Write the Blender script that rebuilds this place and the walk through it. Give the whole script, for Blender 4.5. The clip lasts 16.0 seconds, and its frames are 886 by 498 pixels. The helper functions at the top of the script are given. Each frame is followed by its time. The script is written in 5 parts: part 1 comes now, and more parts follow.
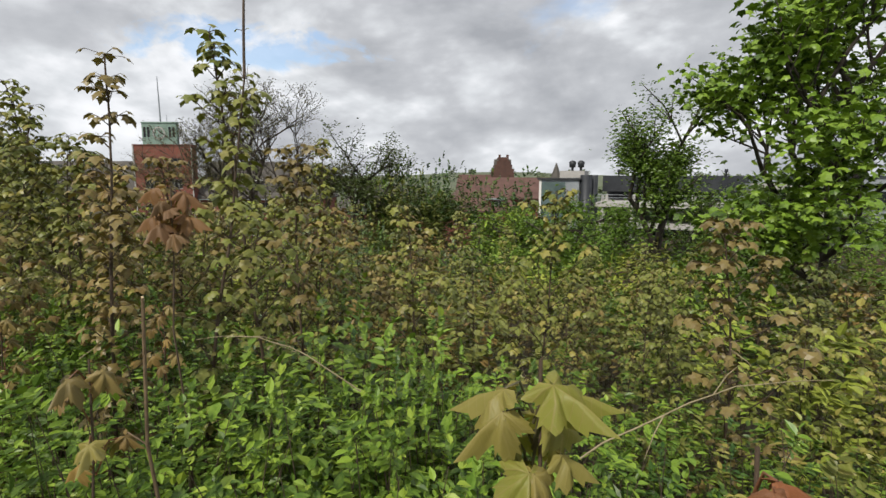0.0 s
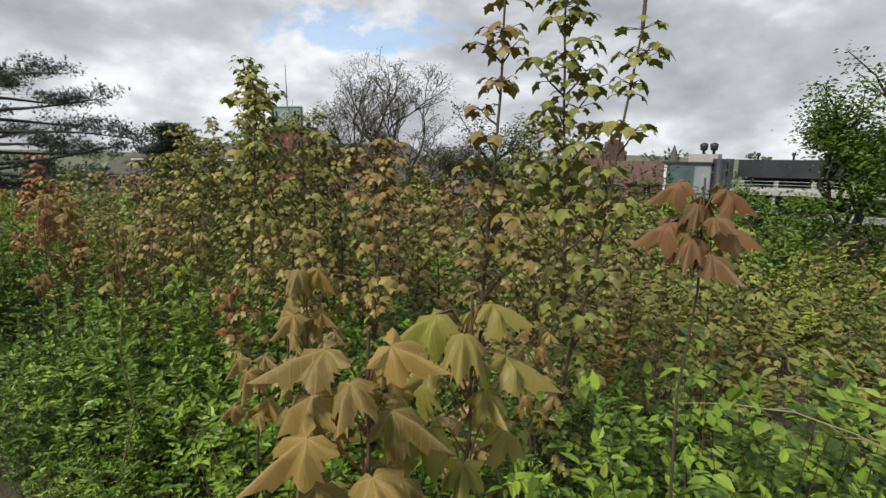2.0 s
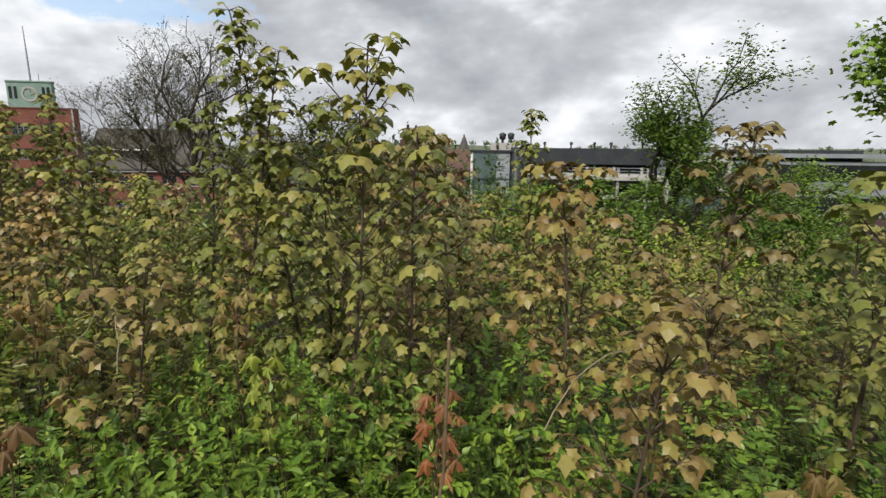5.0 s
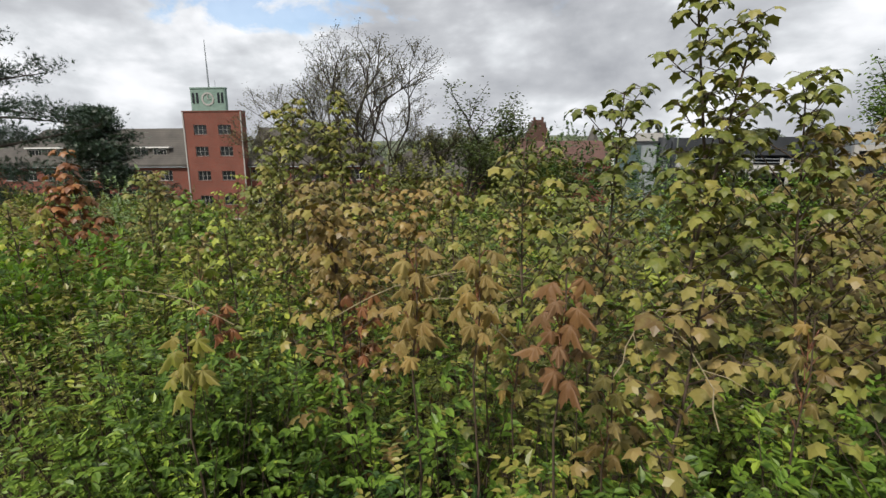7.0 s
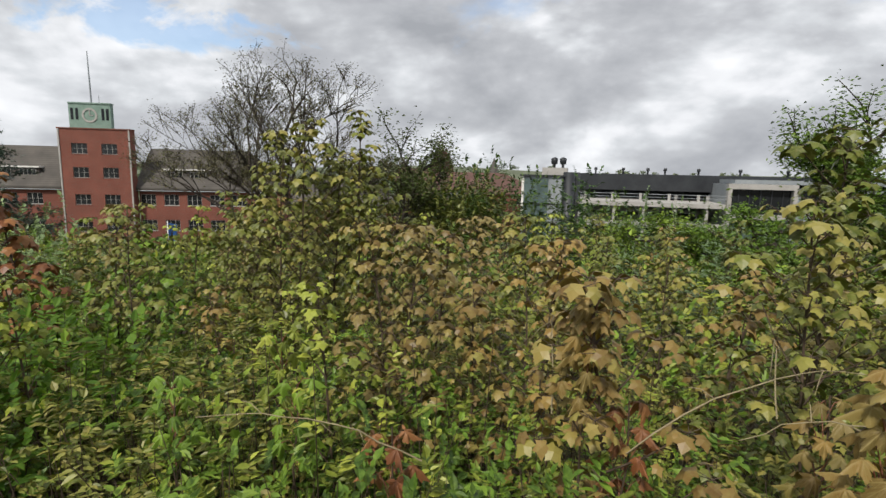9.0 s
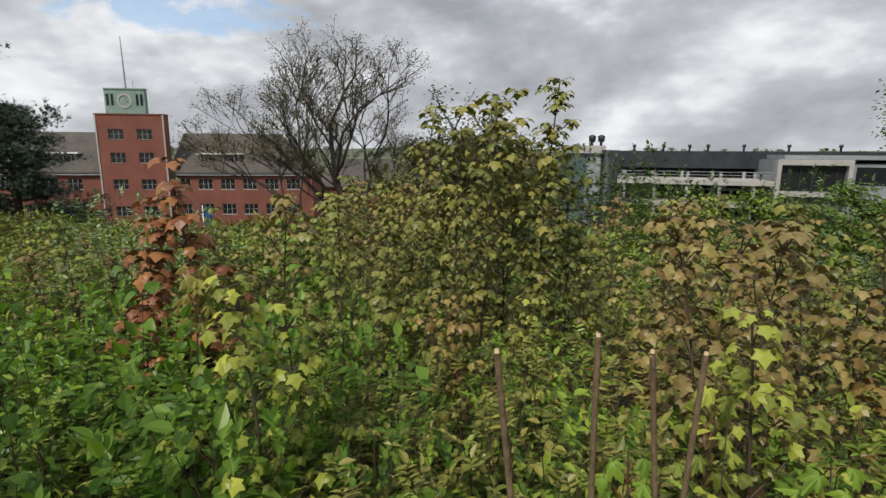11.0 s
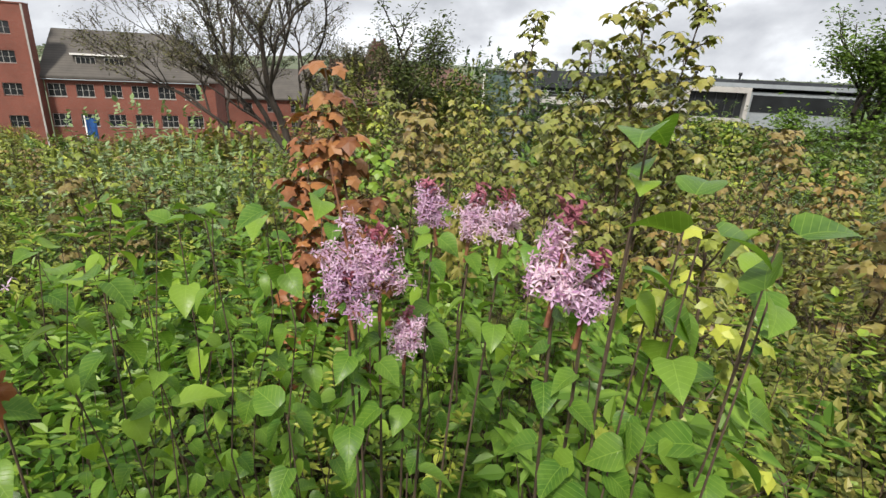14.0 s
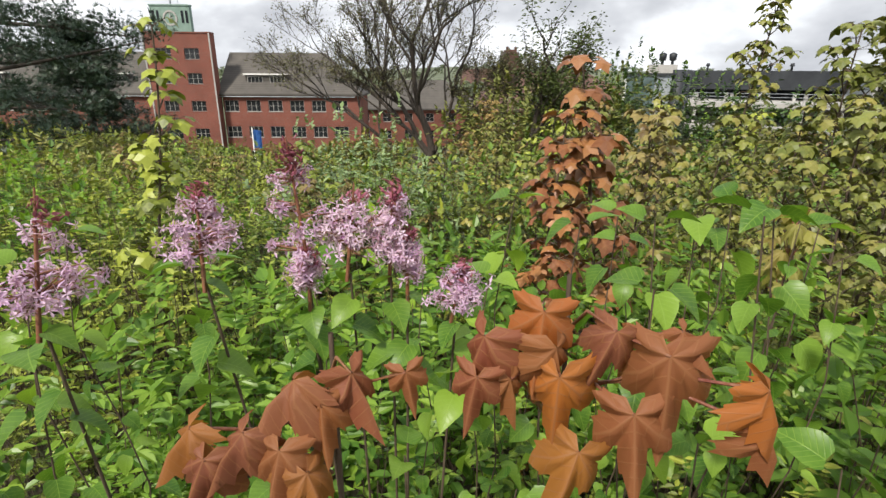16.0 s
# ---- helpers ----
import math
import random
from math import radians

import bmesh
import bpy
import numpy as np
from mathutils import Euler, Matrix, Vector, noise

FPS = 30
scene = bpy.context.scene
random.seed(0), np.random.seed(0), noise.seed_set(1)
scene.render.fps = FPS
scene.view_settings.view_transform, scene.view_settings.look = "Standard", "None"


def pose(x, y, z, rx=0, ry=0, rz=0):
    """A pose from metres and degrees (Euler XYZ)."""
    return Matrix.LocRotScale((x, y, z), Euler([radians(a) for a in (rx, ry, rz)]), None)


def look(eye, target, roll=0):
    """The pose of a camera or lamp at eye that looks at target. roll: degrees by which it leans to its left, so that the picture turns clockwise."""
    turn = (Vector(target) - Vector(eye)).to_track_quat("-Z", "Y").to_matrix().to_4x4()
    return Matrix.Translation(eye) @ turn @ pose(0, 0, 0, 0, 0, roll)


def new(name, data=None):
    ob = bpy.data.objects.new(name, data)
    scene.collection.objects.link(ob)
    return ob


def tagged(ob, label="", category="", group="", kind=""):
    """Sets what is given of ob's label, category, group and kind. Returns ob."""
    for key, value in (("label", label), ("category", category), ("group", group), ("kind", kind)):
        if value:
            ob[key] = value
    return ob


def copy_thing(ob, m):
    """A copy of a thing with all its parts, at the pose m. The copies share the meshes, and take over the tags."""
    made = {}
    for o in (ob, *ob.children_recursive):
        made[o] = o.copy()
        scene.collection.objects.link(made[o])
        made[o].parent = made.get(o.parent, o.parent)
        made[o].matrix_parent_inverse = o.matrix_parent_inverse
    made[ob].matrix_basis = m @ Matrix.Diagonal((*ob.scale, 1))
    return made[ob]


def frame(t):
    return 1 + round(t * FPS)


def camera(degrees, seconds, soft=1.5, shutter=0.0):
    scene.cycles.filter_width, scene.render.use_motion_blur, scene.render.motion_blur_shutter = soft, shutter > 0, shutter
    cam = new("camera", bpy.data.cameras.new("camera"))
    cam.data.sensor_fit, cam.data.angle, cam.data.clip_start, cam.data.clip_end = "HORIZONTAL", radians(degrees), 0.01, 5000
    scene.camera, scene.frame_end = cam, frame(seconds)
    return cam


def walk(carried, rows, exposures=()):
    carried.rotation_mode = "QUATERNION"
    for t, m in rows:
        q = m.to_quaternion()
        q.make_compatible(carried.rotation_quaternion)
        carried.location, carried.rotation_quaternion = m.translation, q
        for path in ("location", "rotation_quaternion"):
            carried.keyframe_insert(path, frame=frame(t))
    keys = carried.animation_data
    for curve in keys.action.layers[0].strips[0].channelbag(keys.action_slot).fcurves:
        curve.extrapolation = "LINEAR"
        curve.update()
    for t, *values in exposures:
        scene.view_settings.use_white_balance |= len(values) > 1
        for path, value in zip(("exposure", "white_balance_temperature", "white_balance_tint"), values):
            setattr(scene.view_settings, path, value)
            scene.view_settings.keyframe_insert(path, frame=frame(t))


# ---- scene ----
cam = camera(81.8, 16.0)
PATH = [
    (0, (-0.32, 1.431, 1.7), (-0.313, 3.412, 1.427), 0.2),
    (0.5, (-0.605, 1.518, 1.709), (-0.747, 3.495, 1.435), -0.5),
    (1, (-0.917, 1.622, 1.724), (-1.165, 3.582, 1.415), -0.3),
    (1.5, (-1.168, 1.736, 1.706), (-1.523, 3.676, 1.374), 0.2),
    (2, (-1.441, 1.896, 1.707), (-1.82, 3.83, 1.365), 0.6),
    (2.5, (-1.669, 2.012, 1.706), (-1.945, 3.961, 1.35), 0.9),
    (3, (-1.901, 2.181, 1.695), (-1.998, 4.149, 1.349), 1.5),
    (3.2, (-1.989, 2.249, 1.702), (-1.99, 4.219, 1.357), 1.7),
    (5.3, (-3.359, 2.792, 1.778), (-2.984, 4.718, 1.391), 0.5),
    (5.5, (-3.484, 2.845, 1.767), (-3.175, 4.781, 1.374), 0.3),
    (6, (-3.85, 3.022, 1.764), (-3.757, 4.976, 1.35), -0.6),
    (6.5, (-4.238, 3.153, 1.758), (-4.282, 5.105, 1.325), -0.8),
    (7, (-4.593, 3.279, 1.762), (-4.684, 5.235, 1.355), -0.4),
    (7.5, (-4.907, 3.453, 1.787), (-4.973, 5.416, 1.409), 0.5),
    (8, (-5.218, 3.633, 1.792), (-5.149, 5.6, 1.44), 1.1),
    (8.2, (-5.309, 3.696, 1.792), (-5.195, 5.666, 1.466), 1.3),
    (10.3, (-6.421, 4.575, 1.757), (-5.987, 6.506, 1.469), 0.3),
    (10.5, (-6.533, 4.638, 1.757), (-6.159, 6.578, 1.444), 0.2),
    (11, (-6.845, 4.732, 1.764), (-6.653, 6.688, 1.393), 0.4),
    (11.5, (-7.094, 4.861, 1.788), (-7.06, 6.815, 1.36), -0.6),
    (12, (-7.384, 5.001, 1.77), (-7.428, 6.947, 1.313), 0.1),
    (12.5, (-7.619, 5.042, 1.758), (-7.642, 6.978, 1.256), 0.6),
    (13, (-7.806, 5.164, 1.727), (-7.779, 7.087, 1.176), 1.5),
    (13.5, (-7.995, 5.204, 1.714), (-7.78, 7.101, 1.118), 2.6),
    (14, (-8.117, 5.279, 1.72), (-7.593, 7.091, 1.056), 2.8),
    (14.5, (-8.132, 5.374, 1.695), (-7.426, 7.112, 1.001), 3.8),
    (15, (-8.198, 5.396, 1.701), (-7.623, 7.193, 1.039), 1.1),
    (15.5, (-8.44, 5.436, 1.629), (-8.143, 7.312, 1.001), 1.5),
    (16, (-8.592, 5.469, 1.66), (-8.54, 7.359, 1.01), 0.4),
]
walk(cam, [(t, look(eye, target, roll)) for t, eye, target, roll in PATH],
     [(0, 0.78), (3, 0.75), (5.5, 0.82), (6.5, 0.8), (8, 0.82), (10.5, 0.6), (11, 0.6), (12.5, 0.98), (14.5, 1.28), (16, 1.26)])

# ---- world and light ----
SUN_EL, SUN_AZ = radians(48), radians(215)
world = bpy.data.worlds.new("sky")
scene.world = world
world.use_nodes = True
wn, wl = world.node_tree.nodes, world.node_tree.links
wn.clear()


def wnode(kind, **kw):
    n = wn.new(kind)
    for k, v in kw.items():
        n.inputs[k].default_value = v
    return n


def wmath(op, a, b=None):
    n = wn.new("ShaderNodeMath")
    n.operation = op
    for i, v in enumerate((a, b)):
        if v is None:
            continue
        if isinstance(v, (int, float)):
            n.inputs[i].default_value = v
        else:
            wl.new(v, n.inputs[i])
    return n.outputs[0]


sky = wn.new("ShaderNodeTexSky")
sky.sky_type, sky.sun_disc, sky.sun_elevation, sky.sun_rotation = "NISHITA", False, SUN_EL, SUN_AZ
sky_dim = wn.new("ShaderNodeVectorMath")
sky_dim.operation = "SCALE"
sky_dim.inputs["Scale"].default_value = 0.11
wl.new(sky.outputs[0], sky_dim.inputs[0])
coord = wn.new("ShaderNodeTexCoord")
sep = wn.new("ShaderNodeSeparateXYZ")
wl.new(coord.outputs["Generated"], sep.inputs[0])
comb = wn.new("ShaderNodeCombineXYZ")
wl.new(sep.outputs[0], comb.inputs[0])
wl.new(sep.outputs[1], comb.inputs[1])
wl.new(wmath("MULTIPLY", wmath("MAXIMUM", sep.outputs[2], 0.0), 1.9), comb.inputs[2])


def sky_noise(scale, detail, rough, shift, distortion=0.0):
    m = wn.new("ShaderNodeMapping")
    m.inputs["Location"].default_value = shift
    wl.new(comb.outputs[0], m.inputs[0])
    n = wn.new("ShaderNodeTexNoise")
    n.inputs["Scale"].default_value, n.inputs["Detail"].default_value = scale, detail
    n.inputs["Roughness"].default_value, n.inputs["Distortion"].default_value = rough, distortion
    wl.new(m.outputs[0], n.inputs["Vector"])
    return n.outputs["Fac"]


def sky_ramp(fac, stops):
    r = wn.new("ShaderNodeValToRGB")
    while len(r.color_ramp.elements) < len(stops):
        r.color_ramp.elements.new(0.5)
    for e, (p, c) in zip(r.color_ramp.elements, stops):
        e.position, e.color = p, (*c, 1)
    wl.new(fac, r.inputs[0])
    return r.outputs[0]


puff = wn.new("ShaderNodeTexVoronoi")
puff.feature = "SMOOTH_F1"
puff.inputs["Scale"].default_value, puff.inputs["Detail"].default_value, puff.inputs["Roughness"].default_value = 6.5, 3.0, 0.55
warp = wn.new("ShaderNodeVectorMath")
warp.operation = "SCALE"
warp.inputs["Scale"].default_value = 1.0
wl.new(comb.outputs[0], warp.inputs[0])
wl.new(warp.outputs[0], puff.inputs["Vector"])
body = wmath("ADD", wmath("MULTIPLY", sky_noise(2.9, 12, 0.58, (3.1, 1.7, 0.4), 0.2), 0.85), wmath("SUBTRACT", wmath("MULTIPLY", puff.outputs["Distance"], 0.26), 0.068))
tone = sky_ramp(body, [(0.36, (0.63, 0.64, 0.655)), (0.46, (0.53, 0.54, 0.56)), (0.52, (0.43, 0.445, 0.465)), (0.60, (0.335, 0.345, 0.365)), (0.75, (0.235, 0.245, 0.265))])
gaps = sky_ramp(sky_noise(1.5, 8, 0.58, (7.4, -2.2, 1.0), 0.2), [(0.60, (1, 1, 1)), (0.68, (0.3, 0.3, 0.3))])
# a ragged blue gap in the clouds above the tower
across = wmath("DIVIDE", wmath("ADD", wmath("ARCTAN2", sep.outputs[0], sep.outputs[1]), 0.377), 0.17)
above = wmath("DIVIDE", wmath("SUBTRACT", sep.outputs[2], 0.222), 0.032)
far = wmath("ADD", wmath("MULTIPLY", across, across), wmath("MULTIPLY", above, above))
ragged = wmath("ADD", wmath("MULTIPLY", far, 0.35), wmath("MULTIPLY", wmath("SUBTRACT", sky_noise(9.0, 8, 0.6, (1.4, 5.2, 0.7), 0.3), 0.5), 3.2))
cover = sky_ramp(ragged, [(0.12, (0.25, 0.25, 0.25)), (0.5, (1, 1, 1))])
mix = wn.new("ShaderNodeMix")
mix.data_type = "RGBA"
wl.new(wmath("MINIMUM", gaps, cover), mix.inputs["Factor"])
wl.new(sky_dim.outputs[0], mix.inputs["A"])
wl.new(tone, mix.inputs["B"])
background = wn.new("ShaderNodeBackground")
background.inputs["Strength"].default_value = 1.0
wl.new(mix.outputs["Result"], background.inputs["Color"])
wl.new(background.outputs[0], wn.new("ShaderNodeOutputWorld").inputs[0])

sun_data = bpy.data.lights.new("sun", "SUN")
sun_data.energy, sun_data.angle, sun_data.color = 2.2, radians(7), (1.0, 0.93, 0.83)
sun = new("sun", sun_data)
to_sun = Vector((math.sin(SUN_AZ) * math.cos(SUN_EL), math.cos(SUN_AZ) * math.cos(SUN_EL), math.sin(SUN_EL)))
sun.matrix_world = look((0, 0, 40), Vector((0, 0, 40)) - to_sun)


# ---- materials ----
def material(name):
    m = bpy.data.materials.new(name)
    m.use_nodes = True
    nt = m.node_tree
    return m, nt, nt.nodes["Principled BSDF"], nt.nodes["Material Output"]


def blend(nt, fac, a, b, mode="MIX"):
    n = nt.nodes.new("ShaderNodeMix")
    n.data_type, n.blend_type = "RGBA", mode
    for key, v in (("Factor", fac), ("A", a), ("B", b)):
        if isinstance(v, bpy.types.NodeSocket):
            nt.links.new(v, n.inputs[key])
        elif key == "Factor":
            n.inputs[key].default_value = v
        else:
            n.inputs[key].default_value = (*v, 1)
    return n.outputs["Result"]


def noise_at(nt, scale, detail=4, space="Object", rough=0.55, squash=(1, 1, 1)):
    c = nt.nodes.new("ShaderNodeTexCoord")
    m = nt.nodes.new("ShaderNodeMapping")
    m.inputs["Scale"].default_value = squash
    n = nt.nodes.new("ShaderNodeTexNoise")
    n.inputs["Scale"].default_value, n.inputs["Detail"].default_value, n.inputs["Roughness"].default_value = scale, detail, rough
    nt.links.new(c.outputs[space], m.inputs[0])
    nt.links.new(m.outputs[0], n.inputs["Vector"])
    return n.outputs["Fac"]


def ramp(nt, fac, stops):
    r = nt.nodes.new("ShaderNodeValToRGB")
    while len(r.color_ramp.elements) < len(stops):
        r.color_ramp.elements.new(0.5)
    for e, (p, c) in zip(r.color_ramp.elements, stops):
        e.position, e.color = p, (*c, 1)
    nt.links.new(fac, r.inputs[0])
    return r.outputs[0]


def bump(nt, bsdf, height, strength=0.3, distance=0.02):
    b = nt.nodes.new("ShaderNodeBump")
    b.inputs["Strength"].default_value, b.inputs["Distance"].default_value = strength, distance
    nt.links.new(height, b.inputs["Height"])
    nt.links.new(b.outputs[0], bsdf.inputs["Normal"])


def vein_lines(nt, kind):
    """Thin paler veins: five from the base of a maple blade, or a midrib with side veins."""
    c = nt.nodes.new("ShaderNodeTexCoord")
    s = nt.nodes.new("ShaderNodeSeparateXYZ")
    nt.links.new(c.outputs["Object"], s.inputs[0])

    def op(kind, a, b=None):
        n = nt.nodes.new("ShaderNodeMath")
        n.operation = kind
        for i, v in enumerate((a, b)):
            if isinstance(v, (int, float)):
                n.inputs[i].default_value = v
            elif v is not None:
                nt.links.new(v, n.inputs[i])
        return n.outputs[0]

    x, y = s.outputs[0], s.outputs[1]
    ax = op("ABSOLUTE", x)
    if kind == "palm":
        r = op("SQRT", op("ADD", op("MULTIPLY", x, x), op("MULTIPLY", y, y)))
        away = op("MULTIPLY", op("PINGPONG", op("ARCTAN2", x, y), radians(25)), r)
        side = op("PINGPONG", op("SUBTRACT", r, op("MULTIPLY", away, 0.9)), 0.075)
    else:
        away = ax
        side = op("PINGPONG", op("SUBTRACT", y, op("MULTIPLY", ax, 0.8)), 0.07)
    near = op("MINIMUM", away, op("ADD", op("MULTIPLY", side, 0.9), 0.006))
    m = nt.nodes.new("ShaderNodeMapRange")
    m.inputs["From Min"].default_value, m.inputs["From Max"].default_value = 0.016, 0.006
    m.inputs["To Min"].default_value, m.inputs["To Max"].default_value = 0.0, 0.55
    nt.links.new(near, m.inputs["Value"])
    return m.outputs[0]


def leaf_material(name, colours, rough=0.42, thin=0.09, spread=0.34, fine=60.0, gloss=0.3, veins=""):
    """A leaf: colour by leaf and by plant, blotches, light through the blade."""
    m, nt, bsdf, out = material(name)
    geo, info = nt.nodes.new("ShaderNodeNewGeometry"), nt.nodes.new("ShaderNodeObjectInfo")
    both = nt.nodes.new("ShaderNodeMath")
    both.operation = "ADD"
    leafwise = nt.nodes.new("ShaderNodeMath")
    leafwise.operation = "MULTIPLY"
    leafwise.inputs[1].default_value = 0.55
    nt.links.new(geo.outputs["Random Per Island"], leafwise.inputs[0])
    nt.links.new(leafwise.outputs[0], both.inputs[0])
    nt.links.new(info.outputs["Random"], both.inputs[1])
    part_of = nt.nodes.new("ShaderNodeMath")
    part_of.operation = "FRACT"
    nt.links.new(both.outputs[0], part_of.inputs[0])
    col = ramp(nt, part_of.outputs[0], [(i / (len(colours) - 1), c) for i, c in enumerate(colours)])
    shade = ramp(nt, info.outputs["Random"], [(0, (1 - spread, 1 - spread * 0.9, 1 - spread)), (0.5, (1, 1, 1)), (1, (1 + spread, 1 + spread * 0.7, 1 + spread * 0.2))])
    col = blend(nt, 1.0, col, shade, "MULTIPLY")
    blot = noise_at(nt, fine, 3)
    col = blend(nt, ramp(nt, blot, [(0.4, (0, 0, 0)), (0.75, (0.4, 0.4, 0.4))]), col, tuple(min(1, c * 1.25 + 0.02) for c in colours[-1]))
    if veins:
        line = vein_lines(nt, veins)
        col = blend(nt, line, col, tuple(min(1, c * 1.15 + 0.02) for c in colours[-1]))
        blot = line
    nt.links.new(col, bsdf.inputs["Base Color"])
    bsdf.inputs["Roughness"].default_value = rough
    bsdf.inputs["Specular IOR Level"].default_value = gloss
    bump(nt, bsdf, blot, 0.25, 0.004)
    tr = nt.nodes.new("ShaderNodeBsdfTranslucent")
    warm = blend(nt, 1.0, col, (1.25, 1.3, 0.6), "MULTIPLY")
    nt.links.new(warm, tr.inputs[0])
    mx = nt.nodes.new("ShaderNodeMixShader")
    mx.inputs[0].default_value = thin
    nt.links.new(bsdf.outputs[0], mx.inputs[1])
    nt.links.new(tr.outputs[0], mx.inputs[2])
    nt.links.new(mx.outputs[0], out.inputs[0])
    return m


def plain(name, a, b, scale=8.0, rough=0.8, metal=0.0, relief=0.2, squash=(1, 1, 1), fine=None):
    """A solid surface with two tones, a finer grain and relief."""
    m, nt, bsdf, out = material(name)
    n1 = noise_at(nt, scale, 5, squash=squash)
    n2 = noise_at(nt, fine or scale * 9, 3, squash=squash)
    col = blend(nt, ramp(nt, n1, [(0.3, (0, 0, 0)), (0.7, (1, 1, 1))]), a, b)
    col = blend(nt, ramp(nt, n2, [(0.4, (0, 0, 0)), (0.8, (0.35, 0.35, 0.35))]), col, tuple(c * 0.55 for c in a))
    nt.links.new(col, bsdf.inputs["Base Color"])
    bsdf.inputs["Roughness"].default_value, bsdf.inputs["Metallic"].default_value = rough, metal
    if relief:
        bump(nt, bsdf, n2, relief, 0.02)
    return m


def brick_material(name, a, b, mortar):
    m, nt, bsdf, out = material(name)
    c = nt.nodes.new("ShaderNodeTexCoord")
    mp = nt.nodes.new("ShaderNodeMapping")
    mp.inputs["Rotation"].default_value = (radians(90), 0, 0)
    br = nt.nodes.new("ShaderNodeTexBrick")
    br.inputs["Color1"].default_value, br.inputs["Color2"].default_value, br.inputs["Mortar"].default_value = (*a, 1), (*b, 1), (*mortar, 1)
    br.inputs["Scale"].default_value, br.inputs["Mortar Size"].default_value = 1.0, 0.008
    br.inputs["Brick Width"].default_value, br.inputs["Row Height"].default_value = 0.24, 0.08
    nt.links.new(c.outputs["Object"], mp.inputs[0])
    nt.links.new(mp.outputs[0], br.inputs["Vector"])
    stain = noise_at(nt, 0.35, 6)
    col = blend(nt, 1.0, br.outputs["Color"], ramp(nt, stain, [(0.3, (0.72, 0.7, 0.68)), (0.7, (1.1, 1.08, 1.05))]), "MULTIPLY")
    nt.links.new(col, bsdf.inputs["Base Color"])
    bsdf.inputs["Roughness"].default_value = 0.9
    return m


def tile_material(name, a, b, row=0.3):
    """Roof tiles in courses, with moss and stains."""
    m, nt, bsdf, out = material(name)
    c = nt.nodes.new("ShaderNodeTexCoord")
    w = nt.nodes.new("ShaderNodeTexWave")
    w.bands_direction = "Z"
    w.inputs["Scale"].default_value, w.inputs["Distortion"].default_value = 1.0 / row / 3, 0.4
    nt.links.new(c.outputs["Object"], w.inputs["Vector"])
    n = noise_at(nt, 0.6, 6)
    col = blend(nt, ramp(nt, n, [(0.3, (0, 0, 0)), (0.7, (1, 1, 1))]), a, b)
    col = blend(nt, ramp(nt, w.outputs["Fac"], [(0.0, (0.35, 0.35, 0.35)), (0.5, (0, 0, 0))]), col, tuple(x * 0.5 for x in a))
    nt.links.new(col, bsdf.inputs["Base Color"])
    bsdf.inputs["Roughness"].default_value = 0.8
    return m


def glass_material(name, tint, rough=0.05, gloss=0.8):
    m, nt, bsdf, out = material(name)
    n = noise_at(nt, 0.8, 2)
    nt.links.new(ramp(nt, n, [(0.3, tuple(c * 0.6 for c in tint)), (0.7, tint)]), bsdf.inputs["Base Color"])
    bsdf.inputs["Roughness"].default_value, bsdf.inputs["Metallic"].default_value = rough, 0.0
    bsdf.inputs["Specular IOR Level"].default_value = gloss
    return m


GREEN = leaf_material("leaf_green", [(0.018, 0.046, 0.006), (0.052, 0.108, 0.011), (0.115, 0.20, 0.022), (0.20, 0.28, 0.035)])
FRESH = leaf_material("leaf_fresh_green", [(0.025, 0.058, 0.007), (0.092, 0.175, 0.018), (0.19, 0.29, 0.032)])
DARK = leaf_material("leaf_dark_green", [(0.012, 0.038, 0.007), (0.034, 0.085, 0.013), (0.085, 0.155, 0.028)])
LIME = leaf_material("leaf_yellow_green", [(0.065, 0.088, 0.011), (0.17, 0.215, 0.028), (0.27, 0.31, 0.047)])
OLIVE = leaf_material("leaf_olive", [(0.05, 0.068, 0.011), (0.125, 0.155, 0.026), (0.185, 0.205, 0.042), (0.21, 0.19, 0.05)])
BRONZE = leaf_material("leaf_bronze", [(0.10, 0.062, 0.02), (0.20, 0.14, 0.047), (0.25, 0.185, 0.068), (0.19, 0.175, 0.043)])
RUST = leaf_material("leaf_rust_red", [(0.12, 0.045, 0.02), (0.20, 0.078, 0.032), (0.25, 0.12, 0.045)])
COPPER = leaf_material("leaf_copper", [(0.26, 0.075, 0.028), (0.38, 0.15, 0.03), (0.29, 0.10, 0.06), (0.36, 0.15, 0.03), (0.22, 0.068, 0.038), (0.26, 0.11, 0.04)], rough=0.55, thin=0.35, spread=0.3, fine=2.5, gloss=0.25, veins="palm")
PALE = leaf_material("leaf_pale_maple", [(0.20, 0.22, 0.04), (0.27, 0.265, 0.06), (0.26, 0.215, 0.062)], rough=0.45, thin=0.35, spread=0.15, fine=3, veins="palm")
BRONZE_LARGE = leaf_material("leaf_bronze_large", [(0.20, 0.135, 0.045), (0.26, 0.19, 0.065), (0.23, 0.155, 0.047), (0.28, 0.225, 0.078)], rough=0.5, thin=0.3, spread=0.3, fine=3, gloss=0.3, veins="palm")
RUST_LARGE = leaf_material("leaf_rust_large", [(0.15, 0.078, 0.035), (0.21, 0.13, 0.055), (0.18, 0.10, 0.05)], rough=0.5, thin=0.3, spread=0.3, fine=3, gloss=0.3, veins="palm")
LILAC_LEAF = leaf_material("leaf_lilac", [(0.045, 0.12, 0.016), (0.08, 0.175, 0.024), (0.125, 0.235, 0.032), (0.21, 0.33, 0.04)], rough=0.36, thin=0.36, spread=0.2, fine=2.0, gloss=0.3, veins="rib")
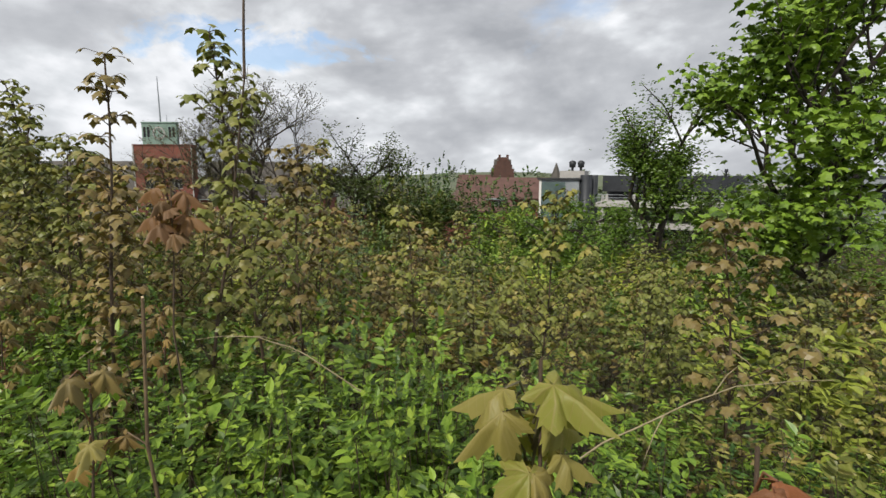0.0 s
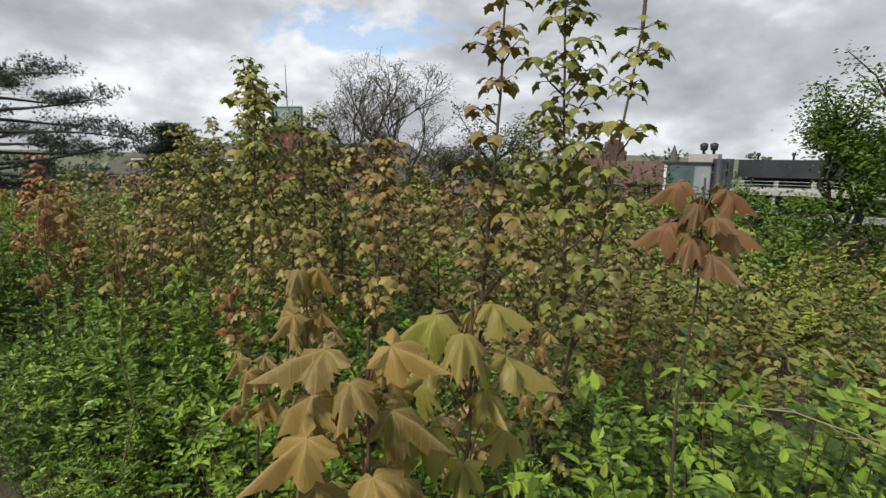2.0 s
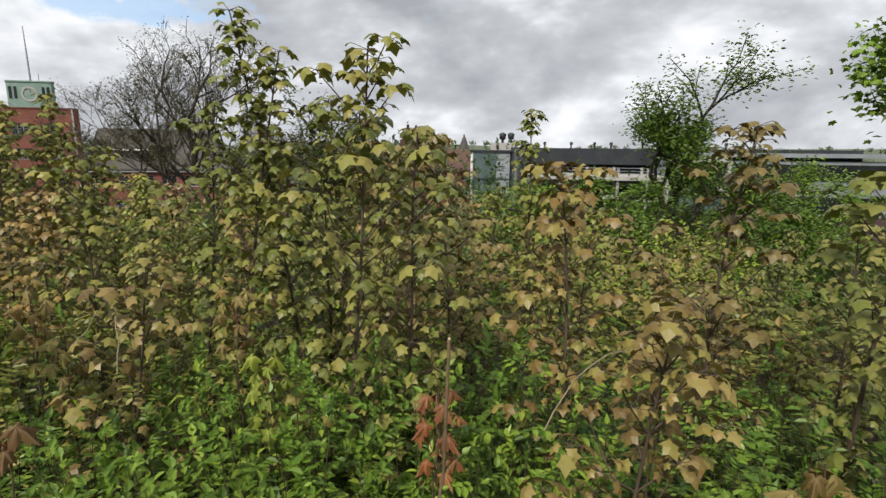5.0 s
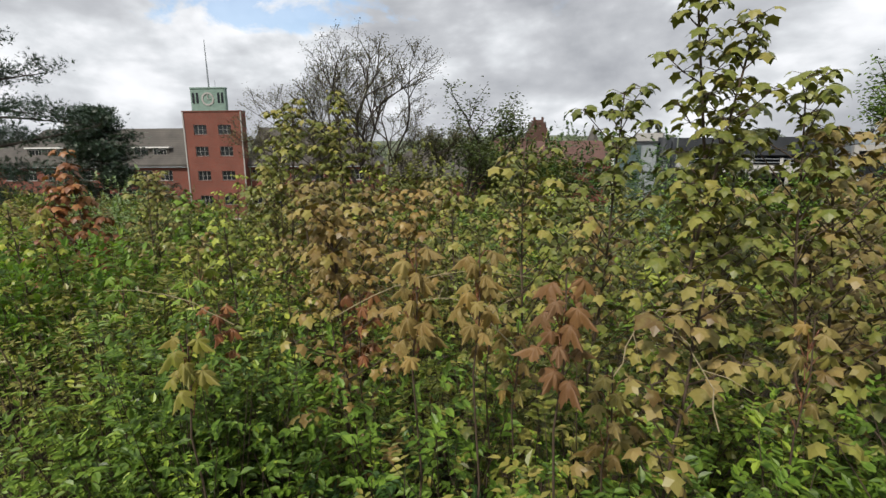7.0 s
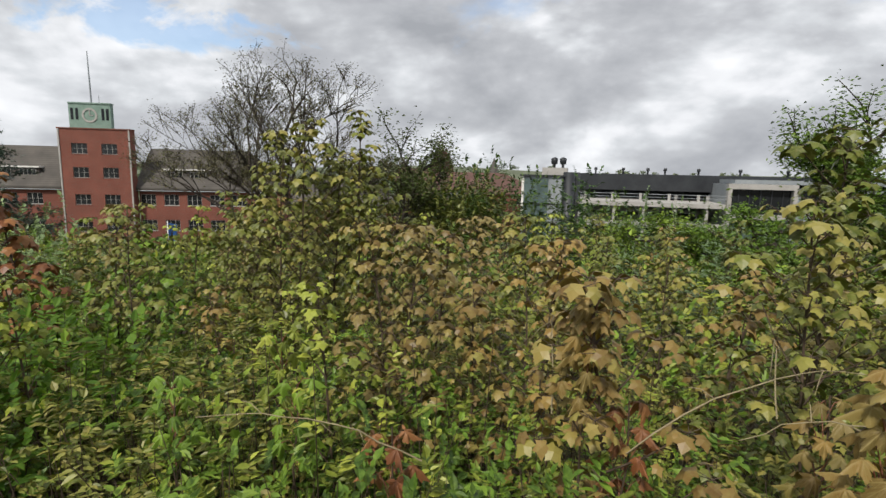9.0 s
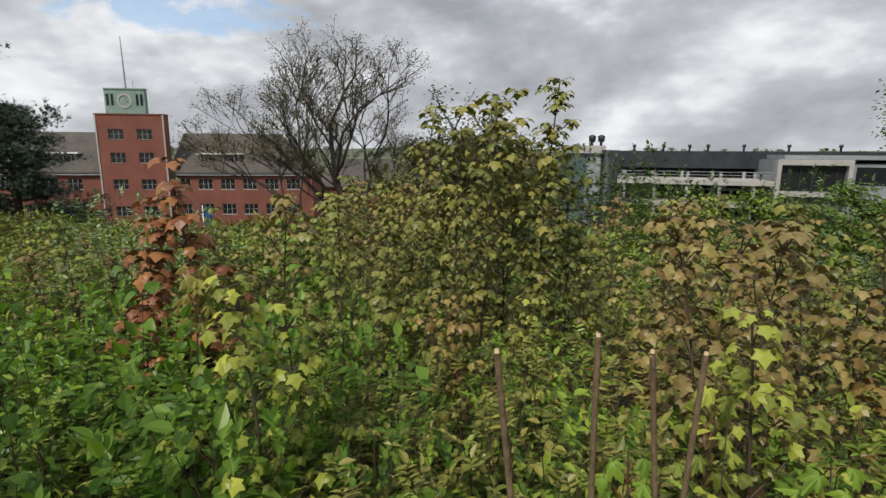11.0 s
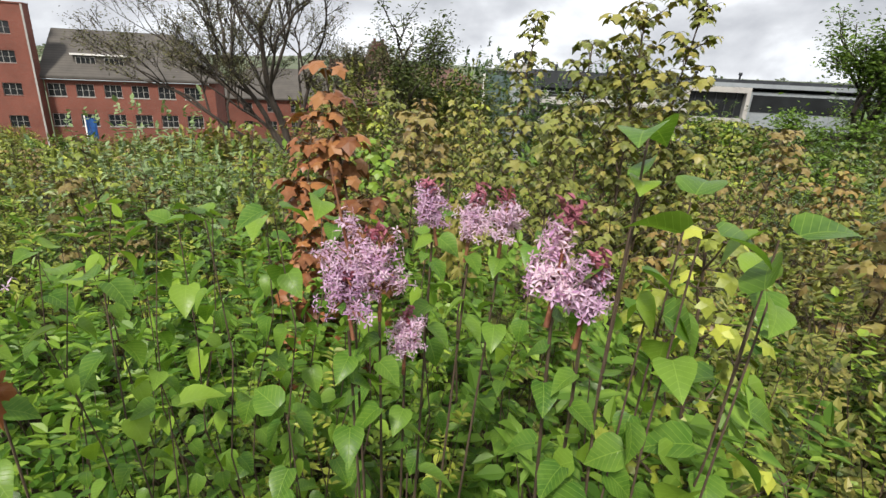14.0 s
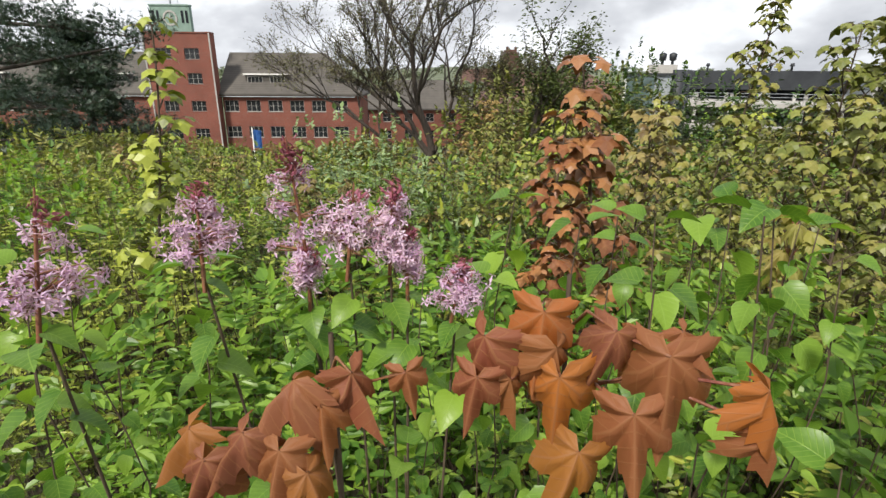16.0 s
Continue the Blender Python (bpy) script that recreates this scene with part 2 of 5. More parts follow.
WILLOW = leaf_material("leaf_grey_green", [(0.09, 0.15, 0.065), (0.15, 0.22, 0.10), (0.22, 0.30, 0.15)])
NEEDLE = leaf_material("needles_dark", [(0.014, 0.03, 0.02), (0.024, 0.048, 0.03), (0.04, 0.065, 0.04)], thin=0.1)
SPRING = leaf_material("leaf_spring_green", [(0.045, 0.07, 0.016), (0.085, 0.12, 0.024), (0.14, 0.165, 0.038)])
SPARSE = leaf_material("leaf_spring_sparse", [(0.05, 0.06, 0.022), (0.08, 0.085, 0.035), (0.11, 0.10, 0.045)])
PETAL = leaf_material("lilac_petal", [(0.38, 0.19, 0.39), (0.50, 0.30, 0.51), (0.62, 0.44, 0.63), (0.72, 0.58, 0.73)], thin=0.3, spread=0.08, fine=90)
BUD = leaf_material("lilac_bud", [(0.20, 0.05, 0.08), (0.30, 0.09, 0.13), (0.38, 0.15, 0.22)], thin=0.15, spread=0.1)
FARLEAF = leaf_material("far_woods_leaf", [(0.045, 0.07, 0.035), (0.07, 0.10, 0.05), (0.10, 0.12, 0.06)])

BARK = plain("bark_dark", (0.035, 0.028, 0.022), (0.075, 0.06, 0.048), 14, 0.9, relief=0.5, squash=(1, 1, 0.25))
STEM = plain("stem_brown", (0.055, 0.035, 0.022), (0.10, 0.07, 0.045), 30, 0.75, squash=(1, 1, 0.2))
STEM_GREEN = plain("stem_green", (0.07, 0.085, 0.03), (0.12, 0.09, 0.05), 30, 0.6)
STEM_RED = plain("petiole_red", (0.17, 0.05, 0.035), (0.24, 0.12, 0.05), 30, 0.5)
CUT = plain("cut_stem", (0.11, 0.075, 0.04), (0.20, 0.14, 0.08), 18, 0.8, relief=0.4, squash=(1, 1, 0.3))
CUT_END = plain("cut_wood", (0.45, 0.34, 0.2), (0.55, 0.43, 0.27), 40, 0.8)
STRAW = plain("dry_straw", (0.22, 0.18, 0.10), (0.32, 0.27, 0.16), 25, 0.8)
BRICK = brick_material("red_brick", (0.225, 0.068, 0.046), (0.18, 0.054, 0.038), (0.18, 0.11, 0.088))
BRICK_DARK = brick_material("dark_red_brick", (0.20, 0.062, 0.042), (0.16, 0.05, 0.036), (0.15, 0.09, 0.07))
BRICK_OLD = brick_material("old_brown_brick", (0.11, 0.052, 0.04), (0.085, 0.042, 0.034), (0.09, 0.06, 0.05))
ROOF = tile_material("grey_brown_tiles", (0.062, 0.056, 0.05), (0.10, 0.09, 0.078))
ROOF_RED = tile_material("brown_red_tiles", (0.085, 0.042, 0.034), (0.13, 0.07, 0.055))
COPPER_GREEN = plain("verdigris_copper", (0.16, 0.25, 0.21), (0.24, 0.34, 0.29), 1.2, 0.7)
WHITE = plain("white_paint", (0.72, 0.71, 0.68), (0.8, 0.79, 0.76), 2.0, 0.5, relief=0.05)
FRAME = plain("window_frame_paint", (0.34, 0.33, 0.31), (0.43, 0.42, 0.40), 2.0, 0.6, relief=0.05)
CONCRETE = plain("pale_concrete", (0.34, 0.33, 0.31), (0.44, 0.43, 0.41), 0.8, 0.85)
DARK_METAL = plain("dark_cladding", (0.022, 0.025, 0.03), (0.045, 0.05, 0.056), 0.7, 0.5, 0.3)
GREY_METAL = plain("grey_panel", (0.24, 0.27, 0.29), (0.33, 0.36, 0.38), 0.6, 0.45, 0.2)
BROWN_PANEL = plain("brown_panel", (0.055, 0.03, 0.03), (0.08, 0.045, 0.042), 0.7, 0.7)
PANE = glass_material("window_glass", (0.02, 0.023, 0.026), 0.12, 0.35)
PANE_GREEN = glass_material("greenish_glass", (0.12, 0.17, 0.17), 0.12)
BLUE = plain("blue_cloth", (0.03, 0.12, 0.42), (0.05, 0.18, 0.5), 2.0, 0.8)


# ---- mesh helpers ----
def part(name, bm, mat, parent=None, label=""):
    me = bpy.data.meshes.new(name)
    bm.to_mesh(me)
    bm.free()
    me.materials.append(mat)
    ob = new(name, me)
    if parent:
        ob.parent = parent
    if label:
        ob["label"] = label
    return ob


def mesh_part(name, verts, faces, mat, parent=None, label="", smooth=False):
    me = bpy.data.meshes.new(name)
    me.from_pydata([tuple(v) for v in verts], [], faces)
    me.materials.append(mat)
    if smooth:
        me.shade_smooth()
    ob = new(name, me)
    if parent:
        ob.parent = parent
    if label:
        ob["label"] = label
    return ob


def thing(name, loc=(0, 0, 0), label="", category="", group="", kind=""):
    ob = new(name)
    ob.empty_display_size = 0.1
    ob.location = loc
    return tagged(ob, label, category, group, kind)


def box(bm, x0, x1, y0, y1, z0, z1):
    v = [bm.verts.new(c) for c in ((x0, y0, z0), (x1, y0, z0), (x1, y1, z0), (x0, y1, z0), (x0, y0, z1), (x1, y0, z1), (x1, y1, z1), (x0, y1, z1))]
    for f in ((0, 3, 2, 1), (4, 5, 6, 7), (0, 1, 5, 4), (1, 2, 6, 5), (2, 3, 7, 6), (3, 0, 4, 7)):
        bm.faces.new([v[i] for i in f])


def box_part(name, dims, mat, parent, label=""):
    bm = bmesh.new()
    box(bm, *dims)
    return part(name, bm, mat, parent, label)


class Tubes:
    """Many tapered tubes in one mesh."""

    def __init__(self):
        self.v, self.f = [], []

    def add(self, pts, radii, sides=5, cap=False):
        pts = [Vector(p) for p in pts]
        base = len(self.v)
        for i, p in enumerate(pts):
            d = (pts[min(i + 1, len(pts) - 1)] - pts[max(i - 1, 0)]).normalized()
            x = d.cross(Vector((0.31, 0.95, 0.1)) if abs(d.z) > 0.5 else Vector((0, 0, 1))).normalized()
            y = d.cross(x)
            for k in range(sides):
                a = 2 * math.pi * k / sides
                self.v.append(p + (x * math.cos(a) + y * math.sin(a)) * radii[i])
        for i in range(len(pts) - 1):
            for k in range(sides):
                a, b = base + i * sides + k, base + i * sides + (k + 1) % sides
                self.f.append((a, b, b + sides, a + sides))
        if cap:
            self.f.append(tuple(base + (len(pts) - 1) * sides + k for k in range(sides)))

    def make(self, name, mat, parent, label=""):
        return mesh_part(name, self.v, self.f, mat, parent, label, smooth=True)


class Blades:
    """Many copies of leaf shapes in one mesh."""

    def __init__(self):
        self.v, self.f, self.n = [], [], 0

    def add(self, shape, p, d, up, size, wide=1.0):
        sv, sf = shape
        y = Vector(d).normalized()
        x = y.cross(Vector(up))
        x = x.normalized() if x.length > 1e-4 else Vector((1, 0, 0))
        z = x.cross(y)
        m = np.array((x * wide, y, z)) * size
        self.v.append(sv @ m + np.array(p))
        self.f.extend(tuple(i + self.n for i in f) for f in sf)
        self.n += len(sv)

    def make(self, name, mat, parent, label=""):
        return mesh_part(name, np.concatenate(self.v).tolist(), self.f, mat, parent, label)


# ---- leaf shapes: length 1 along y, face up z ----
OVAL = (np.array([(0, 0, 0), (-.21, .24, .07), (-.22, .56, .03), (0, 1, -.16), (.22, .56, .03), (.21, .24, .07)]), [(0, 1, 2, 3), (0, 3, 4, 5)])
SLIM = (np.array([(0, 0, 0), (-.15, .4, .04), (0, 1, -.08), (.15, .4, .04)]), [(0, 1, 2), (0, 2, 3)])
LUMP = (np.array([(-.5, 0, 0), (.45, .1, .12), (.5, .9, -.05), (-.1, 1.1, .15), (-.55, .7, -.1)]), [(0, 1, 2, 3, 4)])
NEEDLES = (np.array([(-.05, 0, 0), (.05, 0, 0), (0, 1, .1), (-.28, .75, .05), (.28, .75, .0), (0, .2, 0)]), [(0, 1, 2), (0, 5, 3), (1, 4, 5)])


def maple_low():
    """Five pointed lobes with deep notches, the outer half hanging like an umbrella."""
    half = [(.36, -.03), (.29, .18), (.56, .47), (.29, .60)]

    def drop(x, y):
        return .08 * abs(x) - .55 * (x * x * 1.2 + max(y - .12, 0) ** 2 * .9)

    v = [(0, 0, 0), (0, .96, drop(0, 1)), (0, .42, .05 + drop(0, .42))]
    v += [(x, y, drop(x, y)) for x, y in half] + [(-x, y, drop(x, y)) for x, y in half]
    return np.array(v), [(0, 3, 4, 2), (4, 5, 6, 2), (6, 1, 2), (0, 2, 8, 7), (8, 2, 10, 9), (10, 2, 1)]


def maple_high(droop=0.45, seed=0):
    """Five pointed, toothed lobes, pleated between the veins and hanging at the tips."""
    r = random.Random(seed)
    tips = [(-100, .56), (-50, .84), (0, 1.0), (50, .84), (100, .56)]
    out = []
    for i, (a, l) in enumerate(tips):
        for da, k in ((-20, .57), (-16, .75), (-12, .70), (-6, .84), (0, 1.0), (6, .84), (12, .70), (16, .75), (20, .57)):
            out.append((a + da + r.uniform(-1, 1), l * k * r.uniform(.97, 1.03), 1 if da == 0 else 0))
        if i < 4:
            out.append((a + 25, .45, -1))
    out = [(-150, .18, 0)] + out + [(150, .18, 0)]
    v = [(0, 0, 0)]
    for ring in (.45, 1.0):
        for a, l, tip in out:
            q = l * ring
            x, y = math.sin(radians(a)) * q, math.cos(radians(a)) * q
            near = min(abs(a - t[0]) for t in tips)
            pleat = .26 * (1 - min(near, 25) / 25 * 2) * q
            v.append((x * (0.84 - .34 * q * q), y - 0.25 * abs(x) * q, pleat - droop * (x * x * 2.0 + max(y, 0) ** 2 * .5)))
    n = len(out)
    f = [(0, 1 + i, 2 + i) for i in range(n - 1)]
    f += [(1 + i, 1 + n + i, 2 + n + i, 2 + i) for i in range(n - 1)]
    return np.array(v), f


def heart(curl=0.42, fold=0.34):
    rows = [(0, 0), (-.03, .25), (.12, .40), (.34, .44), (.56, .36), (.78, .19), (1, 0)]
    v, f = [], []
    for y, w in rows:
        z = -curl * max(y, 0) ** 2
        yc = max(y, 0.0)
        v += [(-w, y, z + fold * w), (0, yc, z), (w, y, z + fold * w)]
    for i in range(len(rows) - 1):
        a = 3 * i
        f += [(a, a + 1, a + 4, a + 3), (a + 1, a + 2, a + 5, a + 4)]
    return np.array(v), f


MAPLE = maple_low()
HEART = heart()


def leaf_object(shape, mat, name, parent, p, d, up, size, roll=0.0, label=""):
    """One leaf as an object; alike leaves share a mesh."""
    key = (id(shape), mat.name)
    if key not in leaf_object.meshes:
        me = bpy.data.meshes.new(name)
        me.from_pydata(shape[0].tolist(), [], shape[1])
        me.materials.append(mat)
        me.shade_smooth()
        leaf_object.meshes[key] = me
    ob = new(name, leaf_object.meshes[key])
    y = Vector(d).normalized()
    x = y.cross(Vector(up)).normalized()
    z = x.cross(y)
    m = Matrix((x, y, z)).transposed().to_4x4() @ pose(0, 0, 0, 0, roll, 0)
    ob.parent = parent
    ob.matrix_basis = Matrix.Translation(Vector(p) - (parent.location if parent else Vector())) @ m @ Matrix.Diagonal((size, size, size, 1))
    if label:
        ob["label"] = label
    return ob


leaf_object.meshes = {}


# ---- the ground ----
ALONG, DOWN = Vector((-0.895, 0.445)), Vector((0.445, 0.895))
START = Vector((-0.32, 1.43))


def slope_place(along, down):
    p = START + ALONG * along + DOWN * down
    return p.x, p.y


def slope_coords(x, y):
    q = Vector((x, y)) - START
    return q.dot(ALONG), q.dot(DOWN)


def ground_z(x, y):
    a, s = slope_coords(x, y)
    if s < 0.4:
        z = min(-s, 6) * 0.03
    elif s < 62:
        z = -0.155 * (s - 0.4) - 0.00055 * (s - 0.4) ** 2
    else:
        z = -11.63
    far = math.hypot(x, y)
    if far > 400:
        z += min(1, (far - 400) / 1800) * (26 + 10 * math.sin(x / 420 + 1) + 6 * math.sin(x / 170))
    return z + 0.05 * noise.noise((x * 0.7, y * 0.7, 0)) * (1 if abs(s) > 0.6 else 0.3)


def grid_axis(lo, hi):
    out, v, step = [], 0.0, 0.8
    while v < hi:
        out.append(v)
        v += step
        step = step * (1.0 if v < 26 else 1.16)
    neg, v, step = [], -0.8, 0.8
    while v > lo:
        neg.append(v)
        v -= step
        step = step * (1.0 if v > -26 else 1.16)
    return neg[::-1] + out


gx, gy = grid_axis(-3800, 3800), grid_axis(-3800, 3800)
gv = [(x, y, ground_z(x, y)) for y in gy for x in gx]
gf = [(j * len(gx) + i, j * len(gx) + i + 1, (j + 1) * len(gx) + i + 1, (j + 1) * len(gx) + i) for j in range(len(gy) - 1) for i in range(len(gx) - 1)]


def ground_material():
    m, nt, bsdf, out = material("hillside_ground")
    c = noise_at(nt, 2.5, 6)
    f = noise_at(nt, 45, 4)
    soil = blend(nt, ramp(nt, c, [(0.35, (0, 0, 0)), (0.65, (1, 1, 1))]), (0.04, 0.032, 0.02), (0.085, 0.065, 0.038))
    soil = blend(nt, ramp(nt, f, [(0.45, (0, 0, 0)), (0.7, (0.8, 0.8, 0.8))]), soil, (0.06, 0.085, 0.028))
    wide = noise_at(nt, 0.006, 6)
    land = ramp(nt, wide, [(0.35, (0.07, 0.09, 0.05)), (0.5, (0.11, 0.13, 0.07)), (0.65, (0.06, 0.075, 0.05))])
    co = nt.nodes.new("ShaderNodeTexCoord")
    ln = nt.nodes.new("ShaderNodeVectorMath")
    ln.operation = "LENGTH"
    nt.links.new(co.outputs["Object"], ln.inputs[0])
    mr = nt.nodes.new("ShaderNodeMapRange")
    mr.inputs["From Min"].default_value, mr.inputs["From Max"].default_value = 60, 130
    nt.links.new(ln.outputs["Value"], mr.inputs["Value"])
    nt.links.new(blend(nt, mr.outputs[0], soil, land), bsdf.inputs["Base Color"])
    bsdf.inputs["Roughness"].default_value = 0.95
    bump(nt, bsdf, f, 0.5, 0.03)
    return m


tagged(mesh_part("ground", gv, gf, ground_material(), smooth=True), "brown soil hillside with leaf litter below the shrubs", "ground", kind="structure")


# ---- buildings ----
def holed_wall(name, u0, u1, z0, z1, holes, depth, mat, parent, label=""):
    """A wall in the local plane y = 0 (front) to y = depth, with openings (u0, u1, z0, z1) through it."""
    us = sorted({u0, u1, *[h[0] for h in holes], *[h[1] for h in holes]})
    zs = sorted({z0, z1, *[h[2] for h in holes], *[h[3] for h in holes]})
    bm = bmesh.new()
    vid = {}

    def vert(u, z, y):
        if (u, z, y) not in vid:
            vid[u, z, y] = bm.verts.new((u, y, z))
        return vid[u, z, y]

    def open_at(i, j):
        if not (0 <= i < len(us) - 1 and 0 <= j < len(zs) - 1):
            return True
        u, z = (us[i] + us[i + 1]) / 2, (zs[j] + zs[j + 1]) / 2
        return any(h[0] < u < h[1] and h[2] < z < h[3] for h in holes)

    for i in range(len(us) - 1):
        for j in range(len(zs) - 1):
            if open_at(i, j):
                continue
            a, b, c, d = us[i], us[i + 1], zs[j], zs[j + 1]
            bm.faces.new([vert(a, c, 0), vert(b, c, 0), vert(b, d, 0), vert(a, d, 0)])
            bm.faces.new([vert(a, c, depth), vert(a, d, depth), vert(b, d, depth), vert(b, c, depth)])
            if open_at(i - 1, j):
                bm.faces.new([vert(a, c, 0), vert(a, d, 0), vert(a, d, depth), vert(a, c, depth)])
            if open_at(i + 1, j):
                bm.faces.new([vert(b, c, 0), vert(b, c, depth), vert(b, d, depth), vert(b, d, 0)])
            if open_at(i, j - 1):
                bm.faces.new([vert(a, c, 0), vert(a, c, depth), vert(b, c, depth), vert(b, c, 0)])
            if open_at(i, j + 1):
                bm.faces.new([vert(a, d, 0), vert(b, d, 0), vert(b, d, depth), vert(a, d, depth)])
    return part(name, bm, mat, parent, label)


window_meshes = {}


def add_window(parent, u, z, w, h, cols=3, rows=2, mat=None, y=0.12, bar=0.045):
    """A casement window: a frame with mullions, its panes one level below. u, z: its middle."""
    mat = mat or FRAME
    key = (w, h, cols, rows, mat.name)
    if key not in window_meshes:
        bm = bmesh.new()
        for i in range(cols + 1):
            c = -w / 2 + w * i / cols
            c = min(max(c, -w / 2 + bar / 2), w / 2 - bar / 2)
            box(bm, c - bar / 2, c + bar / 2, 0, 0.08, -h / 2, h / 2)
        for j in range(rows + 1):
            c = -h / 2 + h * j / rows
            c = min(max(c, -h / 2 + bar / 2), h / 2 - bar / 2)
            t = bar if j in (0, rows) else bar * 0.6
            box(bm, -w / 2 + 0.002, w / 2 - 0.002, 0.003, 0.077, c - t / 2, c + t / 2)
        box(bm, -w / 2 - 0.06, w / 2 + 0.06, -0.12, 0.0, -h / 2 - 0.08, -h / 2)
        fr = bpy.data.meshes.new("window")
        bm.to_mesh(fr)
        bm.free()
        fr.materials.append(mat)
        bm = bmesh.new()
        box(bm, -w / 2 + 0.01, w / 2 - 0.01, 0.03, 0.05, -h / 2 + 0.01, h / 2 - 0.01)
        pn = bpy.data.meshes.new("pane")
        bm.to_mesh(pn)
        bm.free()
        pn.materials.append(PANE)
        window_meshes[key] = fr, pn
    fr, pn = window_meshes[key]
    ob = new("window", fr)
    ob.parent, ob.location = parent, (u, y, z)
    pane = new("pane", pn)
    pane.parent = ob
    return ob


def hip_roof(name, x0, x1, y0, y1, ze, zr, inset0, inset1, mat, parent, over=0.5):
    bm = bmesh.new()
    ym = (y0 + y1) / 2
    e = [bm.verts.new(c) for c in ((x0 - over, y0 - over, ze), (x1 + over, y0 - over, ze), (x1 + over, y1 + over, ze), (x0 - over, y1 + over, ze))]
    r = [bm.verts.new(c) for c in ((x0 + inset0, ym, zr), (x1 - inset1, ym, zr))]
    u = [bm.verts.new((v.co.x, v.co.y, ze - 0.25)) for v in e]
    bm.faces.new((e[0], e[1], r[1], r[0]))
    bm.faces.new((e[2], e[3], r[0], r[1]))
    bm.faces.new((e[1], e[2], r[1]))
    bm.faces.new((e[3], e[0], r[0]))
    for i in range(4):
        bm.faces.new((u[i], u[(i + 1) % 4], e[(i + 1) % 4], e[i]))
    bm.faces.new(u[::-1])
    return part(name, bm, mat, parent)


def holes_of(rows, cols, w, h):
    return [(c - w / 2, c + w / 2, z - h / 2, z + h / 2) for z in rows for c in cols]


def school():
    """The long brick building with the clock tower."""
    ob = thing("brick_building", (-42.0, 79.2, -11.6), "long red brick building with hipped tile roof and square tower", "building")
    g = 11.6
    tw, th = 1.95, 1.38
    rows = [3.9 + g, 0.75 + g, -2.85 + g, -6.55 + g, -10.0 + g]
    cols = [-1.95, 1.75]
    hs = holes_of(rows, cols, tw, th)
    t = holed_wall("tower_wall", -4.45, 4.4, 0, 6.45 + g, hs, 0.4, BRICK, ob, "weathered red brick tower front")
    for z in rows:
        for c in cols:
            add_window(ob, c, z, tw, th)
    side = bmesh.new()
    box(side, -4.45, -4.05, 0.402, 1.5, 0, 6.45 + g)
    box(side, 4.0, 4.4, 0.402, 1.5, 0, 6.45 + g)
    box(side, -4.05, 4.0, 1.2, 1.5, 0, 6.45 + g)
    part("tower_side", side, BRICK, ob)
    box_part("tower_roof", (-4.05, 4.0, 0.4, 1.2, 6.2 + g, 6.4 + g), ROOF, ob)
    box_part("tower_inside", (-4.0, 3.95, 1.0, 1.1, 0.2, 6.1 + g), DARK_METAL, ob)
    cop = bmesh.new()
    box(cop, -4.5, 4.45, -0.1, 0.45, 6.45 + g, 6.6 + g)
    box(cop, -4.5, -4.1, 0.452, 1.5, 6.45 + g, 6.6 + g)
    box(cop, 4.05, 4.45, 0.452, 1.5, 6.45 + g, 6.6 + g)
    part("coping", cop, BRICK_DARK, ob)
    for u in (-4.36, 4.31):
        box_part("corner_strip", (u - 0.09, u + 0.09, -0.1, -0.003, 0.4, 6.44 + g), CONCRETE, ob, "pale downpipe strip at the tower corner")
    box_part("entrance_canopy", (-3.2, 4.6, -1.6, -0.02, 2.0, 2.3), CONCRETE, ob)
    # belfry
    bel = box_part("belfry", (-3.25, 1.9, 0.7, 1.5, 6.45 + g, 9.78 + g), COPPER_GREEN, ob, "green copper-clad lantern on the tower")
    for u in (-2.85, -2.25, 0.95, 1.5):
        box_part("slit_window", (u - 0.17, u + 0.17, 0.66, 0.69, 7.7 + g, 9.2 + g), PANE, bel, "narrow dark louvre opening")
    ring = bmesh.new()
    n = 24
    for i in range(n):
        a, b = 2 * math.pi * i / n, 2 * math.pi * (i + 1) / n
        pts = [(math.cos(q) * r - 0.68, y, math.sin(q) * r + 8.3 + g) for q in (a, b) for r in (0.72, 0.95) for y in (0.62, 0.69)]
        v = [ring.verts.new(p) for p in pts]
        for f in ((0, 2, 6, 4), (1, 5, 7, 3), (2, 3, 7, 6), (0, 4, 5, 1)):
            ring.faces.new([v[k] for k in f])
    box(ring, -0.73, -0.63, 0.62, 0.68, 8.3 + g, 8.95 + g)
    box(ring, -0.68, -0.25, 0.62, 0.68, 8.25 + g, 8.35 + g)
    part("clock_face", ring, FRAME, bel, "pale round clock ring with two hands")
    tip = bmesh.new()
    box(tip, -3.3, 1.95, 0.6, 1.6, 9.78 + g, 9.95 + g)
    part("belfry_cap", tip, COPPER_GREEN, bel)
    tb = Tubes()
    tb.add([(-0.57, 1.1, 9.9 + g), (-0.6, 1.1, 13 + g), (-0.65, 1.1, 16.6 + g)], [0.12, 0.09, 0.05], 6)
    tb.add([(0.4, 1.1, 9.9 + g), (0.4, 1.1, 11 + g)], [0.04, 0.03], 5)
    tb.make("flagpole", GREY_METAL, ob, "thin grey pole on the tower")
